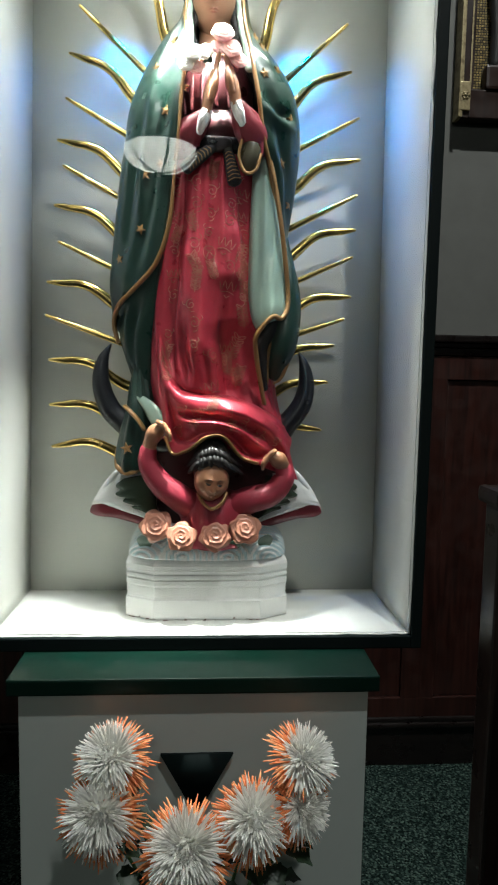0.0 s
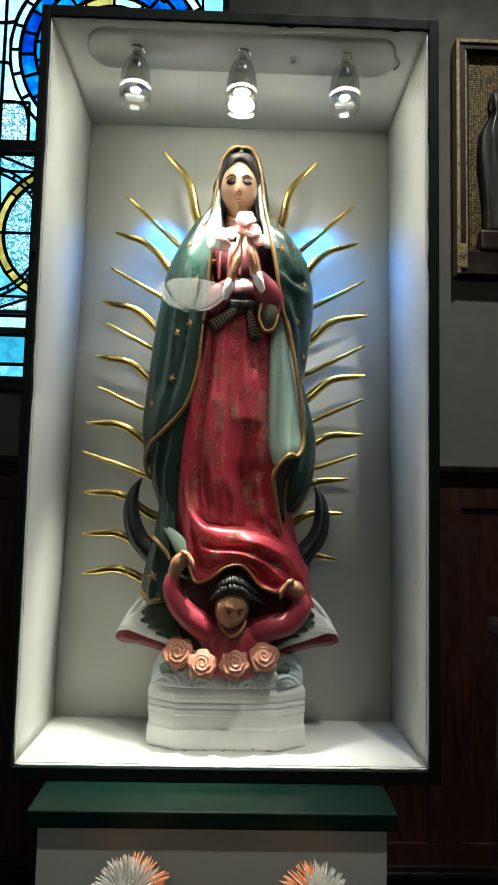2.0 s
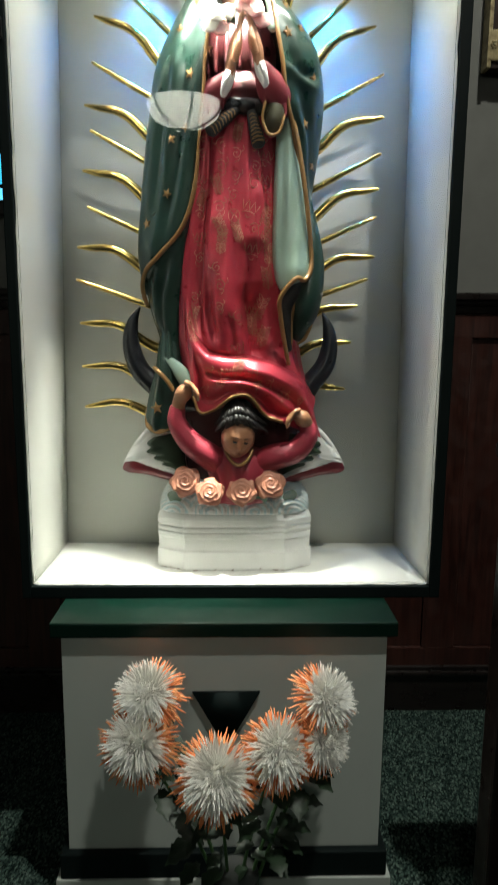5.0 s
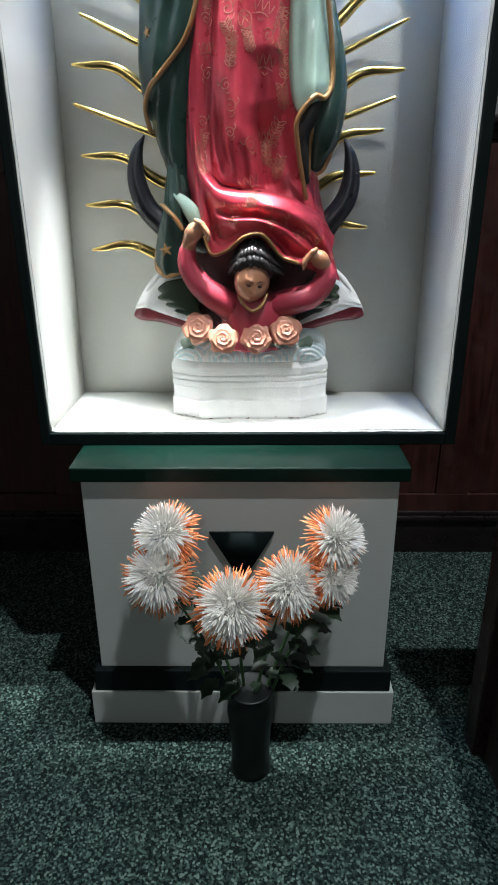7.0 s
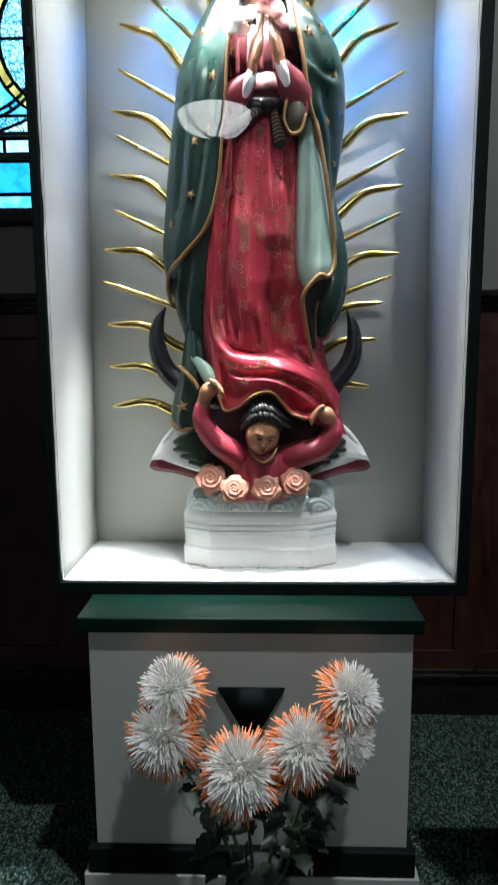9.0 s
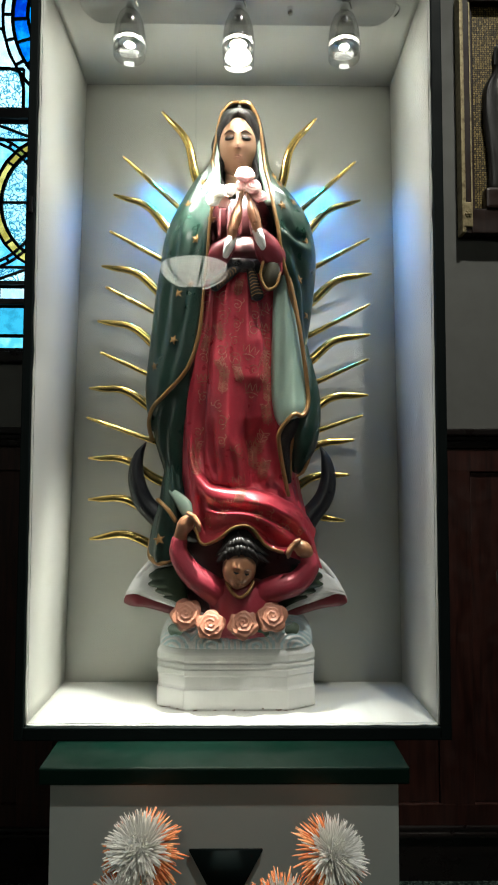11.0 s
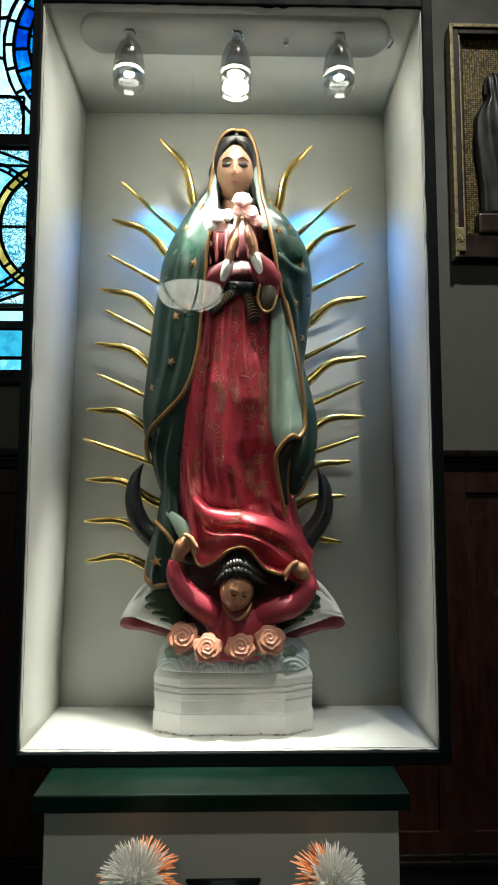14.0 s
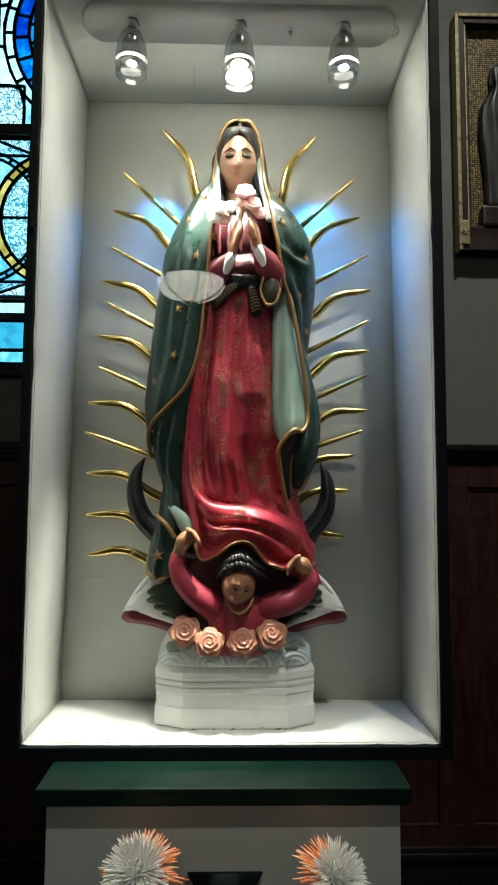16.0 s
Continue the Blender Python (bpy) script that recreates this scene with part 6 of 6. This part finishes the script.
def mum(parent, centre, face, size, seed):
    """A shaggy spider chrysanthemum: incurved pale florets and orange-tipped outer ones."""
    rnd = random.Random(seed)
    face = Vector(face).normalized()
    a = face.cross(Vector((0.1, 0.3, 1))).normalized()
    b = face.cross(a)
    bm = bmesh.new()
    count = 760
    for i in range(count):
        f = (i + 0.5) / count
        q = i * 2.39996 + rnd.uniform(-0.2, 0.2)
        polar = radians(4 + 98 * f ** 0.62 + rnd.uniform(-7, 7))
        out = a * math.cos(q) + b * math.sin(q)
        long = size * (0.55 + 0.5 * f ** 0.8) * rnd.uniform(0.86, 1.12)
        wide = size * rnd.uniform(0.028, 0.04)
        d0 = face * math.cos(polar) + out * math.sin(polar)
        side = d0.cross(face if polar > 0.3 else a).normalized()
        bend = face * (0.35 * (1 - f) - 0.2 * f) + Vector((0, 0, -0.25 * f * f))
        bend += Vector([rnd.uniform(-0.12, 0.12) for _ in range(3)])
        tip = f > 0.7 or (f > 0.55 and rnd.random() < 0.12)
        prev = None
        keel = side.cross(d0).normalized()
        for k in range(5):
            v = k / 4
            p = Vector(centre) + d0 * long * (0.12 + 0.88 * v) + bend * long * v * v * 0.55
            w = wide * (0.55, 1.0, 1.05, 0.9, 0.25)[k]
            row = [bm.verts.new(p - side * w), bm.verts.new(p + keel * w * 0.7), bm.verts.new(p + side * w)]
            if prev:
                for j in (0, 1):
                    fc = bm.faces.new((prev[j], prev[j + 1], row[j + 1], row[j]))
                    fc.smooth = True
                    fc.material_index = 1 if (tip and k >= (2 if f > 0.86 else 3)) else 0
            prev = row
    ball(bm, Vector(centre) + face * size * 0.2, (size * 0.36, size * 0.36, size * 0.36), 0, 16, 10)
    return tagged(part("bloom", bm, [PETAL, ORANGE], parent, "white shaggy bloom with orange petal tips"), kind="stuff")


def leaf(bm, base, way, size, rnd):
    way = way.normalized()
    side = way.cross(Vector((0, 0, 1))).normalized()
    up = side.cross(way)
    rows = []
    for k in range(8):
        v = k / 7
        lobe = 1 + 0.32 * math.cos(v * 18)
        w = size * 0.34 * math.sin(math.pi * min(1, v * 0.93 + 0.06)) ** 0.8 * lobe
        p = base + way * size * v - Vector((0, 0, 1)) * size * 0.35 * v * v
        rows.append([p - side * w + up * w * 0.3, p, p + side * w + up * w * 0.3])
    rings(bm, rows, False, 0)


def bouquet():
    v = thing("flower_vase", "dark glazed vase on the carpet, beside the pedestal", "vase", (0.008, -0.285, 0))
    bm = bmesh.new()
    lathe(bm, [(0.046, 0), (0.05, 0.004), (0.047, 0.02), (0.046, 0.06), (0.05, 0.13), (0.055, 0.18), (0.053, 0.215), (0.047, 0.23), (0.051, 0.243), (0.048, 0.244), (0.041, 0.23), (0.045, 0.18), (0.036, 0.06), (0.03, 0.03)], sides=36)
    bmesh.ops.recalc_face_normals(bm, faces=bm.faces)
    part("body", bm, VASE_GLASS, v, "", True)
    bm = bmesh.new()
    lathe(bm, [(0.047, 0.24), (0.052, 0.241), (0.053, 0.245), (0.052, 0.249), (0.047, 0.248)], sides=36)
    part("rim", bm, VASE_GLASS, v, "thick rolled rim", True)
    at = Vector((0.008, -0.285, 0.18))
    spots = [((-0.182, -0.25, 0.645), (-0.35, -0.8, 0.75), 0.078), ((-0.195, -0.3, 0.56), (-0.2, -1, 0.4), 0.082), ((-0.03, -0.325, 0.503), (-0.02, -1, 0.5), 0.088),
             ((0.1, -0.3, 0.542), (0.15, -1, 0.5), 0.08), ((0.207, -0.25, 0.634), (0.65, -0.7, 0.7), 0.076), ((0.2, -0.285, 0.552), (0.75, -0.8, 0.35), 0.068)]
    rnd = random.Random(8)
    for k, (c, face, s) in enumerate(spots):
        c = Vector(c)
        f = thing("chrysanthemum", "white spider chrysanthemum with orange tips in the vase", "flower", at, "bouquet in the vase")
        mum(f, c - at - Vector(face).normalized() * s * 0.25, face, s, k + 1)
        bm = bmesh.new()
        low = Vector((0.012 * math.cos(k), 0.012 * math.sin(k), -0.1))
        top = c - at - Vector(face).normalized() * s * 0.3
        mid = low.lerp(top, 0.6) + Vector((0, 0.01, 0.03))
        tube(bm, [low, low.lerp(mid, 0.5) + Vector((0, 0, 0.02)), mid, top], [0.004, 0.004, 0.0035, 0.003], 7, 4)
        part("stem", bm, STEM, f, "", True)
        for i in range(9):
            u = 0.4 + 0.5 * i / 8
            bm = bmesh.new()
            q = rnd.uniform(0, 6.28)
            leaf(bm, low.lerp(top, u) + Vector((0, -0.004, 0)), Vector((math.cos(q) + (c.x * 2), -0.6 + 0.6 * math.sin(q), rnd.uniform(-0.3, 0.5))), rnd.uniform(0.04, 0.065), rnd)
            part("leaf", bm, LEAF, f)


bouquet()
